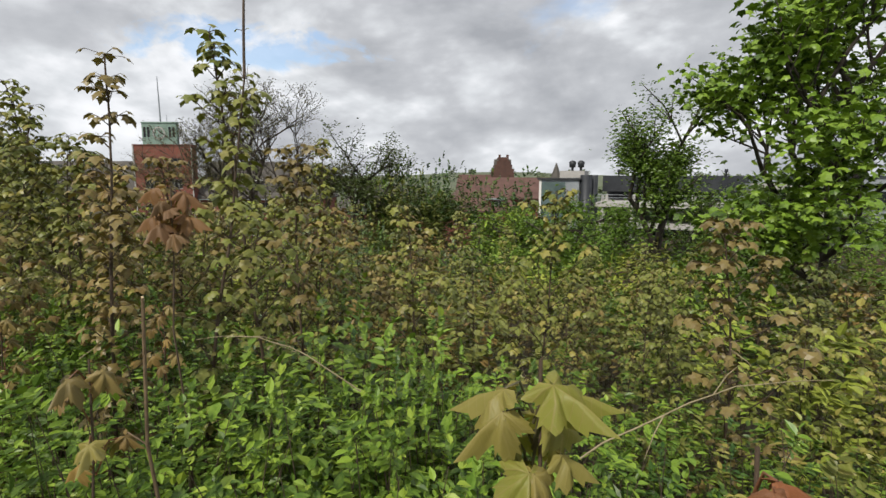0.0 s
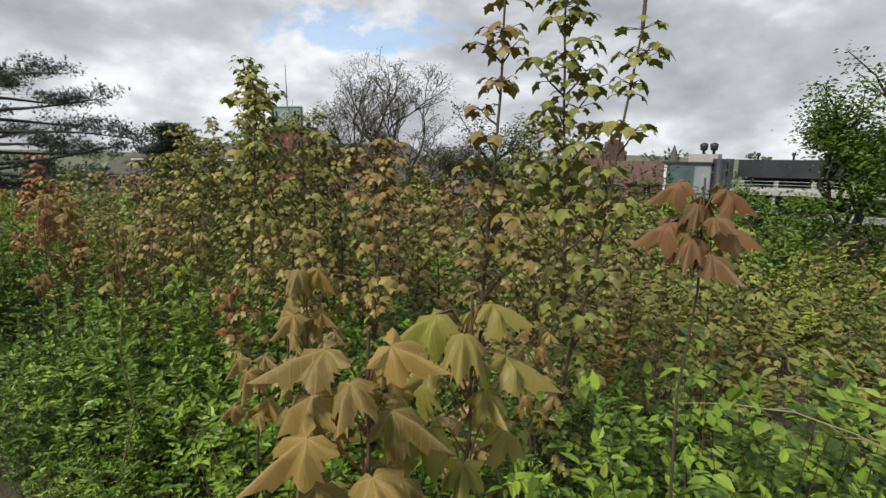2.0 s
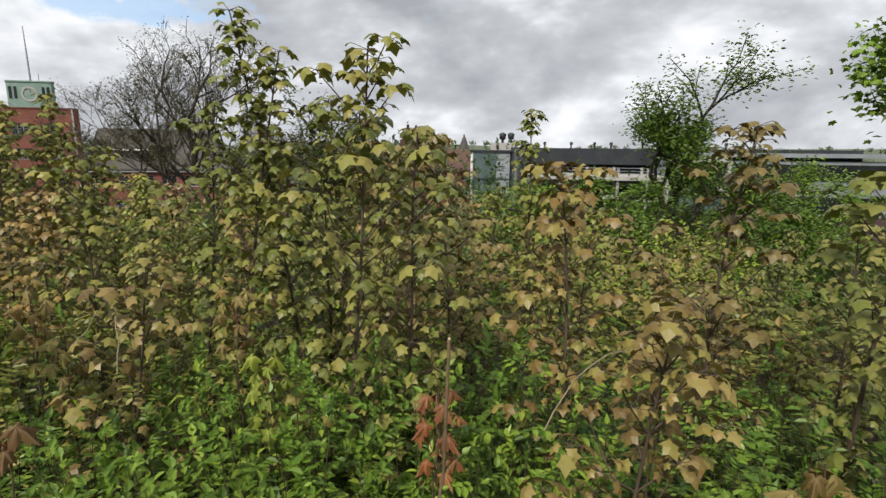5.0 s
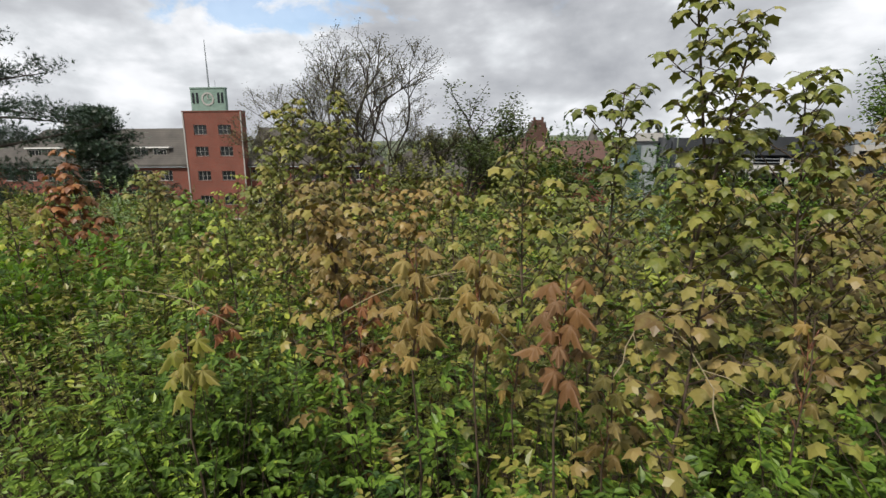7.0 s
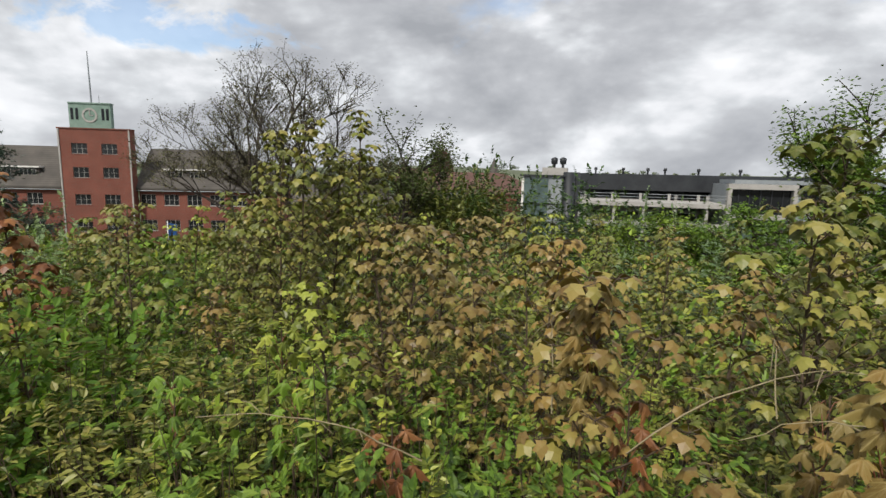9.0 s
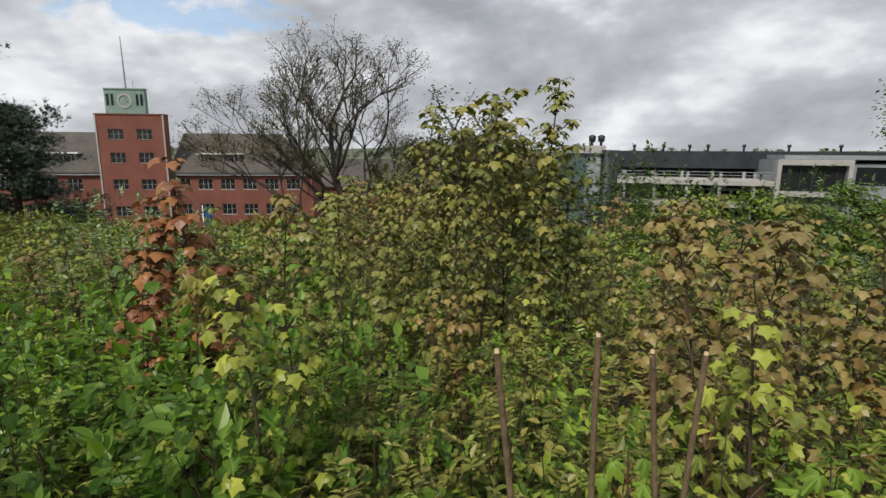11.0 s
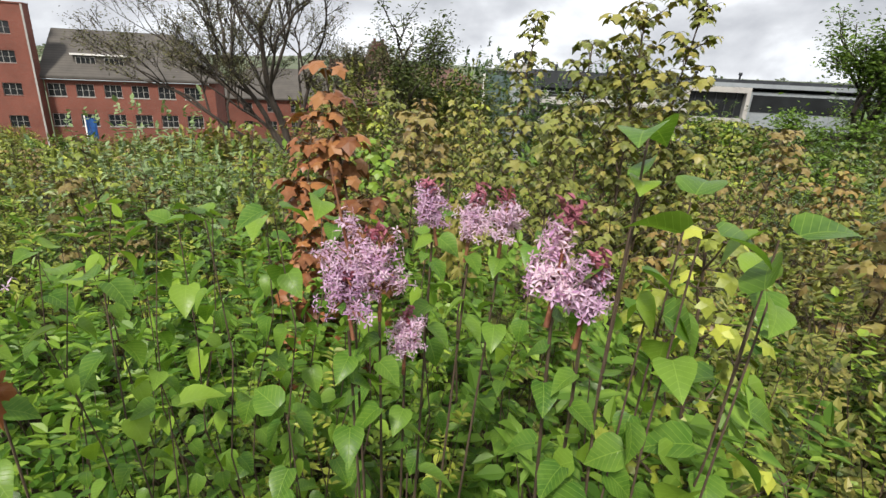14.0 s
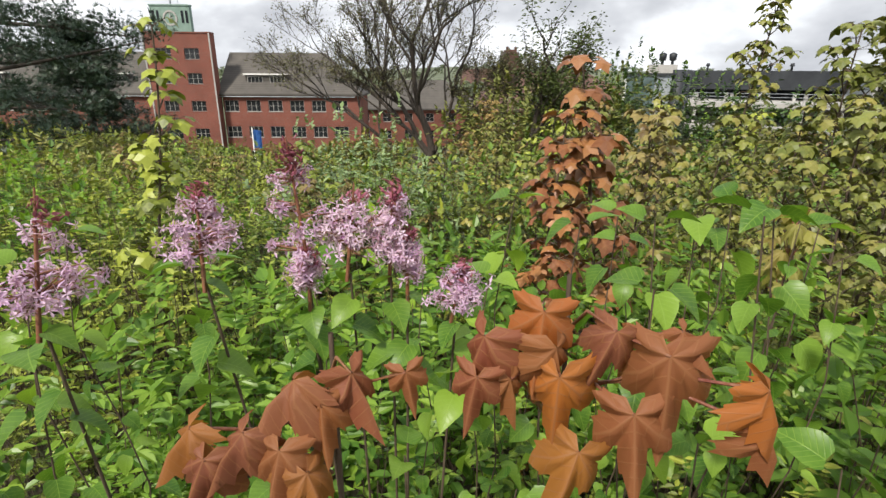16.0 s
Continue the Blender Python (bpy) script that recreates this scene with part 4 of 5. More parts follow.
def pine(x, y, seed, top, base, label):
    """A flat-topped pine: long level boughs carrying dense pads of fine needles."""
    rng = random.Random(seed)
    ob = thing("pine_tree", (x, y, base), label, "tree")
    wood, leaves = Tubes(), Blades()
    h = top - base
    wood.add([(0, 0, 0), (0.1, 0, h * 0.5), (0.0, 0.05, h)], [0.26, 0.17, 0.05], 8)
    for k in range(30):
        z = h * (0.30 + 0.66 * (k + rng.random()) / 30)
        reach = 5.3 * (1 - ((z + base - 2.5) / 2.6) ** 2 * (0.45 if z + base < 2.5 else 1.0)) * rng.uniform(0.55, 1.02)
        if reach < 0.8:
            continue
        a = k * 2.4 + rng.uniform(-.4, .4)
        pts, d = wander(rng, (0, 0, z), (math.cos(a), math.sin(a), 0.05), reach, 8, 0.10, 0.0)
        wood.add(pts, [0.06 - 0.0062 * i for i in range(9)], 5)
        for i in range(4, 9):
            for _ in range(6):
                pad = pts[i] + Vector((rng.gauss(0, .30), rng.gauss(0, .30), rng.uniform(-0.08, .30)))
                wood.add([pts[i], pad], [0.009, 0.004], 3)
                for _ in range(26):
                    q = pad + Vector((rng.gauss(0, .13), rng.gauss(0, .13), rng.gauss(0.03, .09)))
                    leaves.add(NEEDLES, q, side_vector(rng, rng.uniform(-0.1, 1.1)), (rng.uniform(-1, 1), rng.uniform(-1, 1), 1), 0.15 * rng.uniform(0.6, 1.2), 1.3)
    wood.make("trunk", BARK, ob)
    leaves.make("needles", NEEDLE, ob, "dark blue-green needle tufts")
    return ob


def put_copies(models, rng, spots, scale=(0.85, 1.15), tilt=5):
    """Copies of the models on the spots (x, y, model index or None, scale or None); the models themselves take the first ones."""
    first = {}
    for x, y, k, s in spots:
        k = rng.randrange(len(models)) if k is None else k
        s = rng.uniform(*scale) if s is None else s
        m = pose(x, y, ground_z(x, y) - 0.03, rng.uniform(-tilt, tilt), rng.uniform(-tilt, tilt), rng.uniform(0, 360)) @ Matrix.Diagonal((s, s, s, 1))
        if k in first:
            copy_thing(models[k], m)
        else:
            first[k] = m
    for k, ob in enumerate(models):
        if k in first:
            ob.matrix_basis = first[k]
        else:
            for c in list(ob.children):
                bpy.data.objects.remove(c)
            bpy.data.objects.remove(ob)


# bushes beside the path
rng = random.Random(11)
near_models = [
    bush(21, 1.05, 0.34, GREEN, "dense green bush with small rounded leaves", 26, 0.034, 42),
    bush(22, 1.00, 0.32, FRESH, "fresh green bush with small oval leaves", 26, 0.036, 44),
    bush(23, 0.95, 0.34, DARK, "dark green low bush with small leaves", 26, 0.034, 40),
    bush(24, 1.10, 0.30, LIME, "yellow-green bush of thin upright twigs", 28, 0.032, 36),
    bush(25, 1.05, 0.32, OLIVE, "olive-brown twiggy bush with small leaves", 28, 0.032, 36),
    bush(26, 0.90, 0.36, GREEN, "leafy green bush on the slope", 28, 0.033, 44),
    bush(27, 1.10, 0.36, LILAC_LEAF, "leafy lilac shrub with broad green leaves", 18, 0.055, 30),
]


def near_mix(along, down):
    """Which bush grows where along the path."""
    v = noise.noise((along * 0.55, down * 0.7, 3.0)) + rng.uniform(-0.25, 0.25)
    if along > 8.5 or (along > 8.1 and down < 1.6):
        return 6 if v > -0.05 else (0 if v > -0.25 else 3)
    if 5.0 < along < 7.6 and down > 1.25:
        return 4 if v > -0.08 else (3 if v > -0.3 else 1)
    if 4.4 < along < 6.8:
        return 4 if v > 0.42 else (1 if v > 0.1 else (0 if v > -0.1 else (5 if v > -0.25 else 2)))
    if along > 5.2:
        return 4 if v > 0.25 else (3 if v > 0.0 else (1 if v > -0.15 else 0))
    if 0 < along < 4.4 and down < 2.4:
        return 1 if v > 0.1 else (0 if v > -0.05 else (5 if v > -0.25 else 2))
    return 1 if v > 0.35 else (0 if v > -0.02 else (5 if v > -0.2 else (2 if v > -0.35 else 4)))


spots = []
for row, (down, step) in enumerate(((0.58, 0.40), (0.95, 0.44), (1.35, 0.46), (1.8, 0.5), (2.3, 0.56), (2.85, 0.62))):
    a = -1.2 - row * 0.3
    while a < 10.6 + down * 2.2:
        aa, dd = a + rng.uniform(-0.12, 0.12), down + rng.uniform(-0.1, 0.1)
        x, y = slope_place(aa, dd)
        s = rng.uniform(0.88, 1.14) * (0.62 if row == 0 else 0.95 if row == 1 else 1.05)
        spots.append((x, y, near_mix(aa, dd), s))
        a += step
put_copies(near_models, rng, spots)

# larger shrubs further down
far_models = [bush(31 + k, 1.25, 0.75, m, text, 26, 0.088, 20, name="shrub", group="shrubs lower on the slope") for k, (m, text) in enumerate((
    (GREEN, "broad green shrub lower on the slope"), (FRESH, "bright green shrub lower on the slope"), (OLIVE, "olive shrub lower on the slope"),
    (DARK, "dark green shrub lower on the slope"), (LIME, "yellow-green shrub lower on the slope"), (BRONZE, "bronze shrub lower on the slope")))]
spots = []
for row, (down, step, s0) in enumerate(((3.5, 1.0, 0.85), (4.4, 1.2, 0.95), (5.6, 1.35, 1.0), (6.6, 1.4, 1.05), (7.6, 1.35, 1.15), (9.2, 1.6, 1.25), (11.2, 1.9, 1.35), (13.8, 2.6, 1.55), (17.0, 3.4, 1.8), (21, 4.4, 2.0), (26, 5.8, 2.1), (32, 7.5, 2.3))):
    a = -2.5 - down * 0.35
    while a < 12 + min(down, 16) * 2.3:
        x, y = slope_place(a + rng.uniform(-0.3, 0.3), down + rng.uniform(-0.45, 0.45))
        high = s0 * rng.uniform(0.82, 1.15)
        if a > 8.6 + 0.6 * down and down > 4:
            high = min(high, max(0.5, 1.45 - 0.165 * down - ground_z(x, y)) / 1.3)
        spots.append((x, y, rng.choice((1, 4, 4, 0, 4, 2) if a > 8 + 0.5 * down and down < 9 else (0, 1, 2, 2, 4, 4, 0, 5, 2, 5)), high))
        a += step * (1.0 if a < 13 else 1.35)
put_copies(far_models, rng, spots)

# young maples
sap_models = [
    maple_sapling(41, 2.3, OLIVE, "tall olive-leaved maple sapling with drooping leaves", 1.0, 0.056),
    maple_sapling(42, 1.9, OLIVE, "olive-green maple sapling with thin dark stem", 1.0, 0.054),
    maple_sapling(43, 1.7, BRONZE, "bronze-leaved maple sapling with drooping leaves", 0.9, 0.05),
    maple_sapling(44, 1.35, BRONZE, "small bronze-leaved maple sapling on the slope", 0.95, 0.048, 0.4),
    maple_sapling(45, 1.5, LIME, "yellow-green maple sapling with many small leaves", 1.0, 0.043),
    maple_sapling(46, 1.6, RUST, "rust-red maple sapling with drooping leaves", 1.0, 0.064, 0.15, 0.5),
    maple_sapling(47, 2.2, OLIVE, "slim maple sapling with clustered leaves on a dark stem", 0.9, 0.05, 0.2, 0.5),
    maple_sapling(48, 1.2, FRESH, "small fresh green maple sapling on the slope", 0.95, 0.05, 0.3),
    maple_sapling(49, 2.3, BRONZE, "tall bronze maple sapling with clustered leaves", 0.85, 0.046, 0.2, 0.36),
    maple_sapling(50, 2.1, OLIVE, "maple sapling with a long bare leading shoot", 0.85, 0.046, 0.2, 0.38, 0.85),
    maple_sapling(51, 1.6, LIME, "slim yellow maple sapling with spaced leaf crowns", 0.5, 0.058, 0.3, 0.45),
]
named = [
    # x, y of the top, model, height reached
    (-1.57, 3.41, 8, 2.15), (-1.40, 3.92, 6, 2.37), (-1.16, 3.69, 9, 2.12), (-2.35, 4.57, 2, 1.72), (-3.07, 4.64, 0, 2.12), (-2.85, 4.95, 1, 1.85),
    (-3.69, 5.52, 6, 2.43), (-3.46, 5.46, 6, 2.24), (-3.22, 5.50, 0, 2.02), (-3.02, 5.62, 2, 1.80), (-3.86, 5.79, 0, 1.98), (-3.3, 5.85, 1, 1.9), (-2.65, 5.73, 2, 1.85), (-1.58, 7.01, 6, 2.10), (-1.26, 4.85, 2, 1.90),
    (-4.36, 5.4, 0, 1.72), (-5.14, 5.24, 2, 1.52), (-5.46, 6.39, 2, 1.52), (-3.51, 9.96, 4, 1.30),
    (-6.18, 8.05, 0, 2.12), (-5.77, 8.07, 6, 2.22), (-6.51, 8.76, 6, 2.10), (-6.38, 8.25, 1, 1.90), (-5.95, 8.35, 0, 1.88), (-5.55, 8.5, 1, 1.75), (-6.05, 8.45, 1, 1.95), (-5.22, 6.32, 3, 1.28), (-4.89, 6.06, 2, 1.5),
    (-8.00, 7.55, 5, 1.70), (-8.06, 7.48, 5, 1.50), (-7.25, 10.1, 1, 1.50), (-7.77, 9.68, 4, 1.16), (-8.45, 9.5, 4, 1.25), (-9.74, 7.8, 10, 1.84), (-10.1, 8.4, 4, 1.32), (-9.4, 8.9, 4, 1.22),
    (-7.28, 6.14, 4, 1.42), (-7.6, 8.6, 7, 1.25), (-7.19, 6.30, 4, 1.3), (-6.9, 9.3, 1, 1.5), (-0.55, 4.9, 1, 1.5), (0.35, 4.4, 0, 1.62), (1.05, 3.9, 2, 1.5), (-2.4, 3.75, 2, 1.42), (-3.9, 4.75, 3, 1.35), (-5.9, 5.95, 4, 1.35),
]
heights = [2.3, 1.9, 1.7, 1.35, 1.5, 1.6, 2.2, 1.2, 2.3, 2.1, 1.6]
rng = random.Random(17)
first = {}
for x, y, k, h in named:
    turn = rng.uniform(0, 360)
    top = sapling_tops[k]
    s = (h - ground_z(x, y) + 0.03) / top.z
    off = pose(0, 0, 0, 0, 0, turn) @ Vector((top.x * s, top.y * s, 0))
    m = pose(x - off.x, y - off.y, ground_z(x, y) - 0.03, 0, 0, turn) @ Matrix.Diagonal((s, s, s, 1))
    if k in first:
        copy_thing(sap_models[k], m)
    else:
        first[k] = m
for down, step in ((2.3, 0.85), (2.9, 0.75), (3.5, 0.75), (4.2, 0.78), (5.0, 0.85), (6.0, 1.0), (7.2, 1.25), (8.6, 1.55)):
    a = -1.6 - down * 0.35
    while a < 10.5 + down * 1.5:
        aa = a + rng.uniform(-0.2, 0.2)
        x, y = slope_place(aa, down + rng.uniform(-0.25, 0.25))
        low_side = aa > 8.6 + 0.6 * down
        lilac_side = (aa > 7.9 and down < 2.2) or (-0.5 < aa < 1.6 and down < 2.6)
        if not lilac_side and rng.random() < (0.35 if down < 2.5 else 0.85) and not (2.6 < aa < 4.4 and down < 2.7):
            v = noise.noise((aa * 0.6, down * 0.5, 9.0)) + rng.uniform(-0.3, 0.3)
            k = (0, 1)[rng.random() < .5] if v > 0.02 else (rng.choice((2, 3, 3)) if v < -0.28 else rng.choice((4, 1, 1, 4, 0, 2)))
            if 4.6 < aa < 7 and down < 4.5 and v < 0.2:
                k = rng.choice((2, 2, 1, 0, 3))
            if aa > 7.6 and v > -0.1:
                k = rng.choice((7, 4, 4, 1, 2) if low_side else (0, 1, 2, 4, 0, 3))
            h = (1.66 - 0.05 * down if not low_side else 1.34 - 0.10 * down) * rng.uniform(0.76, 1.1) - 0.1
            if aa < 2.8 and down > 2:
                h -= 0.28
            if low_side:
                h = min(h, 1.5 - 0.165 * down)
            s = max(0.6, h - ground_z(x, y)) / heights[k]
            copy_thing(sap_models[k], pose(x, y, ground_z(x, y) - 0.03, rng.uniform(-4, 4), rng.uniform(-4, 4), rng.uniform(0, 360)) @ Matrix.Diagonal((s, s, s, 1)))
        a += step
for k, m in first.items():
    sap_models[k].matrix_basis = m

# ---- trees ----
V = Vector
open_tree("bare_tree", -8.5, 25.2, 71, [
    (1.5, V((-0.55, 0.0, 1)), 3.7, 0.11), (1.8, V((-0.1, 0.05, 1)), 4.0, 0.13), (1.4, V((0.40, 0.1, 1)), 3.4, 0.09),
    (1.2, V((-1.0, -0.15, 0.6)), 3.9, 0.09), (1.6, V((-0.3, 0.5, 1)), 3.6, 0.08), (1.3, V((0.85, 0.1, 0.7)), 2.9, 0.07), (1.6, V((-0.85, 0.2, 0.9)), 3.7, 0.08)],
    "large spring tree, nearly bare, with fine dark twigs", SPARSE, 0.085, 3, OVAL, 0.14, levels=4, base_r=0.22, spread=0.74, kids=(4, 4), lift=0.015, shrink=0.60, thin=0.009, crook=0.08)
open_tree("broadleaf_tree", -4.6, 25.6, 72, [
    (1.8, V((-0.7, 0, 0.7)), 2.0, 0.10), (2.2, V((0.8, 0.1, 0.6)), 2.1, 0.10), (2.7, V((0.1, 0.3, 1)), 2.2, 0.10), (2.2, V((0.1, -0.7, 0.7)), 1.8, 0.08), (1.6, V((0.5, 0.6, 0.5)), 1.7, 0.08), (1.2, V((-0.8, -0.3, 0.3)), 1.8, 0.07)],
    "green spring tree with crooked dark limbs", SPRING, 0.15, 5, OVAL, 0.26, levels=3, base_r=0.17, spread=0.8, kids=(3, 4), foot=-3.1)
open_tree("broadleaf_tree", -1.2, 29.5, 73, [
    (1.6, V((-0.6, 0, 0.8)), 1.5, 0.08), (1.9, V((0.6, 0.1, 0.8)), 1.5, 0.08), (2.0, V((0, 0.2, 1)), 1.6, 0.08)],
    "green tree standing below the slope", SPRING, 0.17, 6, OVAL, 0.25, levels=3, base_r=0.16, spread=0.75, kids=(3, 4), foot=-4.2)
open_tree("spreading_tree", 5.5, 15.1, 74, [
    (1.0, V((-0.95, -0.1, 0.25)), 2.0, 0.10), (1.4, V((-0.7, 0.2, 0.7)), 1.9, 0.10), (1.9, V((0.1, 0.1, 1)), 2.1, 0.12), (1.7, V((0.8, 0, 0.6)), 2.0, 0.10), (1.1, V((0.3, -0.9, 0.15)), 1.6, 0.09),
    (1.2, V((-0.6, -0.7, 0.15)), 1.7, 0.09), (1.9, V((-0.4, -0.1, 1)), 2.0, 0.10), (1.0, V((-0.8, -0.4, 0.05)), 1.8, 0.08), (1.1, V((0.8, -0.5, 0.1)), 1.9, 0.09), (1.2, V((-0.9, 0.4, 0.1)), 2.1, 0.09)],
    "spreading green tree with layered leafy boughs", GREEN, 0.11, 13, OVAL, 0.2, levels=3, base_r=0.17, spread=0.62, kids=(4, 4), lift=-0.005, leafy=2)
open_tree("maple_tree", 4.5, 7.7, 75, [
    (2.2, V((-0.8, 0, 0.6)), 1.25, 0.05), (2.6, V((-0.5, 0.3, 0.9)), 1.4, 0.05), (3.0, V((0.1, 0.1, 1)), 1.6, 0.06), (2.5, V((0.7, 0, 0.7)), 1.5, 0.05), (2.0, V((-0.3, -0.7, 0.5)), 1.2, 0.05), (2.8, V((-0.7, -0.3, 0.7)), 1.3, 0.05), (1.6, V((-0.7, -0.5, 0.2)), 1.2, 0.04)],
    "green maple tree with large lobed leaves", FRESH, 0.10, 5, MAPLE, 0.18, levels=3, base_r=0.07, spread=0.75, kids=(3, 4))
pine(-18.3, 14.9, 76, 4.3, -1.2, "dark pine with wide layered needle boughs")
conifer(-25.1, 31.5, 77, 3.9, -4.4, 4.2, "dense dark conifer before the brick building", 26, clump=0.30, per=34)


def soft_shrub(x, y, top, radius, mat, label, seed, leaf=0.05, stems=46, shape=SLIM):
    g = ground_z(x, y)
    ob = bush(seed, top - g, radius, mat, label, stems, leaf, 46, shape, "shrub", "shrubs lower on the slope")
    ob.location = (x, y, g - 0.03)
    return ob


soft_shrub(-9.1, 9.6, 1.30, 0.75, WILLOW, "grey-green willow-like shrub with fine leaves", 81, 0.05, 90, OVAL)
soft_shrub(-8.1, 8.9, 1.15, 0.7, FRESH, "bright yellow-green leafy shrub", 82, 0.045, 80, OVAL)
soft_shrub(-10.6, 9.4, 0.95, 0.7, LIME, "yellow-green leafy shrub below the path", 87, 0.05, 70, OVAL)
soft_shrub(-2.2, 9.6, 1.35, 0.6, WILLOW, "grey-green shrub with narrow leaves", 83, 0.07, 60)
soft_shrub(-2.7, 4.95, 0.85, 0.6, FRESH, "bright green elder-like bush", 84, 0.055, 50, OVAL)
for x, y, top, r, m, k in ((-3.3, 4.35, 1.02, 0.42, FRESH, 211), (-2.85, 4.2, 0.98, 0.4, GREEN, 212), (-3.75, 4.2, 0.9, 0.35, GREEN, 213), (-1.15, 2.75, 1.14, 0.32, FRESH, 214), (-0.55, 2.65, 1.1, 0.3, GREEN, 215), (-0.3, 3.1, 1.05, 0.34, FRESH, 216), (-5.6, 5.0, 1.08, 0.36, FRESH, 217), (-6.0, 5.2, 1.08, 0.34, GREEN, 218)):
    soft_shrub(x, y, top, r, m, "fresh green bush with small pointed leaves", k, 0.038, 60, OVAL)
soft_shrub(-0.75, 3.45, 1.10, 0.40, GREEN, "bright green elder-like bush", 85, 0.06, 44, OVAL)
soft_shrub(-6.3, 6.3, 0.95, 0.35, GREEN, "lush green nettle-like bush", 86, 0.05, 40, OVAL)
for x, y, top, reach, m, k in ((3.4, 15.0, 1.45, 1.3, FRESH, 181), (8.4, 15.8, 2.0, 1.4, GREEN, 182), (1.9, 16.4, 1.15, 1.1, GREEN, 183), (11.0, 16.5, 1.8, 1.4, FRESH, 184), (6.6, 13.4, 0.5, 1.0, FRESH, 185)):
    tall = top - ground_z(x, y)
    boughs = [(tall * (0.22 + 0.055 * i), V((math.cos(i * 2.4), math.sin(i * 2.4), 0.15)), reach * (1.1 - 0.05 * i), 0.05) for i in range(11)]
    open_tree("hawthorn_bush", x, y, k, boughs + [(tall * 0.7, V((0.1, 0, 1)), tall * 0.13, 0.05)], "broad layered green hawthorn bush", m, 0.11, 8, OVAL, 0.2, levels=2, base_r=0.09, spread=0.75, kids=(4, 4), lift=-0.01, leafy=2)


for x, y, top, r, m, k in ((-0.7, 27.0, 2.1, 1.9, DARK, 191), (-3.0, 30.0, 2.2, 2.0, GREEN, 192), (-2.0, 25.0, 1.5, 1.7, OLIVE, 199), (-6.4, 23.0, 1.1, 1.7, OLIVE, 201), (-10.5, 22.5, -0.4, 1.7, OLIVE, 202), (-2.9, 28.4, 1.9, 2.4, DARK, 203), (1.0, 27.5, 1.8, 2.4, GREEN, 204), (3.5, 25.2, 1.5, 2.4, DARK, 205), (-2.1, 28.2, 1.5, 1.5, GREEN, 206), (-13.5, 27.5, -1.6, 2.0, OLIVE, 193), (-17.5, 26.0, -2.2, 2.0, GREEN, 194), (-12.0, 19.0, -1.0, 1.6, FRESH, 195),
                           (8.2, 33.0, 0.0, 2.4, GREEN, 196), (12.5, 34.0, -0.4, 2.6, DARK, 197), (17.5, 34.0, 0.2, 2.6, GREEN, 198)):
    soft_shrub(x, y, top, r, m, "dense green tree standing below the slope", k, 0.19, 60, OVAL)


# woods and gardens towards the horizon
def far_woods():
    rng = random.Random(91)
    bl = Blades()
    for _ in range(340):
        y = rng.choice((rng.uniform(95, 180), rng.uniform(180, 420), rng.uniform(500, 1400)))
        x = rng.uniform(-1.05, 1.25) * y
        if 70 < y < 130 and -80 < x < 35:
            continue
        g = ground_z(x, y)
        h = rng.uniform(5, 10) * (1 + y / 1400)
        w = h * rng.uniform(0.5, 0.8)
        for _ in range(46):
            o = side_vector(rng, rng.uniform(-0.9, 1.3)) * rng.uniform(0.3, 1.0)
            bl.add(LUMP, (x + o.x * w, y + o.y * w, g + h * 0.55 + o.z * h * 0.45), side_vector(rng, rng.uniform(-.5, .6)), (rng.uniform(-.5, .5), -0.6, 0.6), h * 0.24 * rng.uniform(0.6, 1.2))
    tagged(bl.make("far_woods", FARLEAF, None), "distant trees and gardens towards the horizon", "woods", kind="stuff")


far_woods()


# ---- cut stems and dry stalks beside the path ----
def cut_stem(foot, top, r, label):
    ob = thing("cut_stem", foot, label, "stump", "cut stems in the thicket")
    rng = random.Random(int(foot[0] * 977))
    top = Vector(top) - Vector(foot)
    pts = [top * (i / 6) + Vector((rng.uniform(-.02, .02), rng.uniform(-.02, .02), 0)) * (0 < i < 6) + Vector((0.05, 0.02, 0)) * rng.uniform(-1, 1) * math.sin(math.pi * i / 6) for i in range(7)]
    tb = Tubes()
    tb.add(pts, [r * (1.15 - 0.05 * i) for i in range(7)], 9)
    tb.make("stem", CUT, ob)
    tb = Tubes()
    tb.add([pts[-1] - top.normalized() * 0.004, pts[-1] + top.normalized() * 0.003], [r * 0.8, r * 0.6], 9, True)
    tb.make("cut_end", CUT_END, ob, "pale sawn end")
    for k in (3, 4, 5):
        tb = Tubes()
        q = pts[k]
        d = side_vector(rng, 0.7)
        tb.add([q, q + d * 0.04], [r * 0.45, r * 0.3], 6, True)
        tb.make("knot", CUT, ob)


for top, low in (((-6.76, 5.13, 1.60), (-6.71, 5.08, 1.43)), ((-6.66, 5.16, 1.60), (-6.645, 5.09, 1.41)), ((-6.54, 5.18, 1.57), (-6.56, 5.09, 1.40)),
                 ((-6.59, 5.19, 1.57), (-6.575, 5.11, 1.40)), ((-3.0, 3.50, 1.47), (-3.05, 3.44, 1.26)), ((-0.82, 2.27, 1.50), (-0.77, 2.21, 1.27))):
    t3, l3 = Vector(top), Vector(low)
    k = (l3.z + 0.05) / (t3.z - l3.z)
    foot = l3 + (l3 - t3) * min(k, 3.0)
    foot.x, foot.y = l3.x + (foot.x - l3.x) * 0.5, l3.y + 0.12
    foot.z = ground_z(foot.x, foot.y) - 0.03
    cut_stem(tuple(foot), top, 0.0034, "thin cut brown sapling stem standing in the thicket")


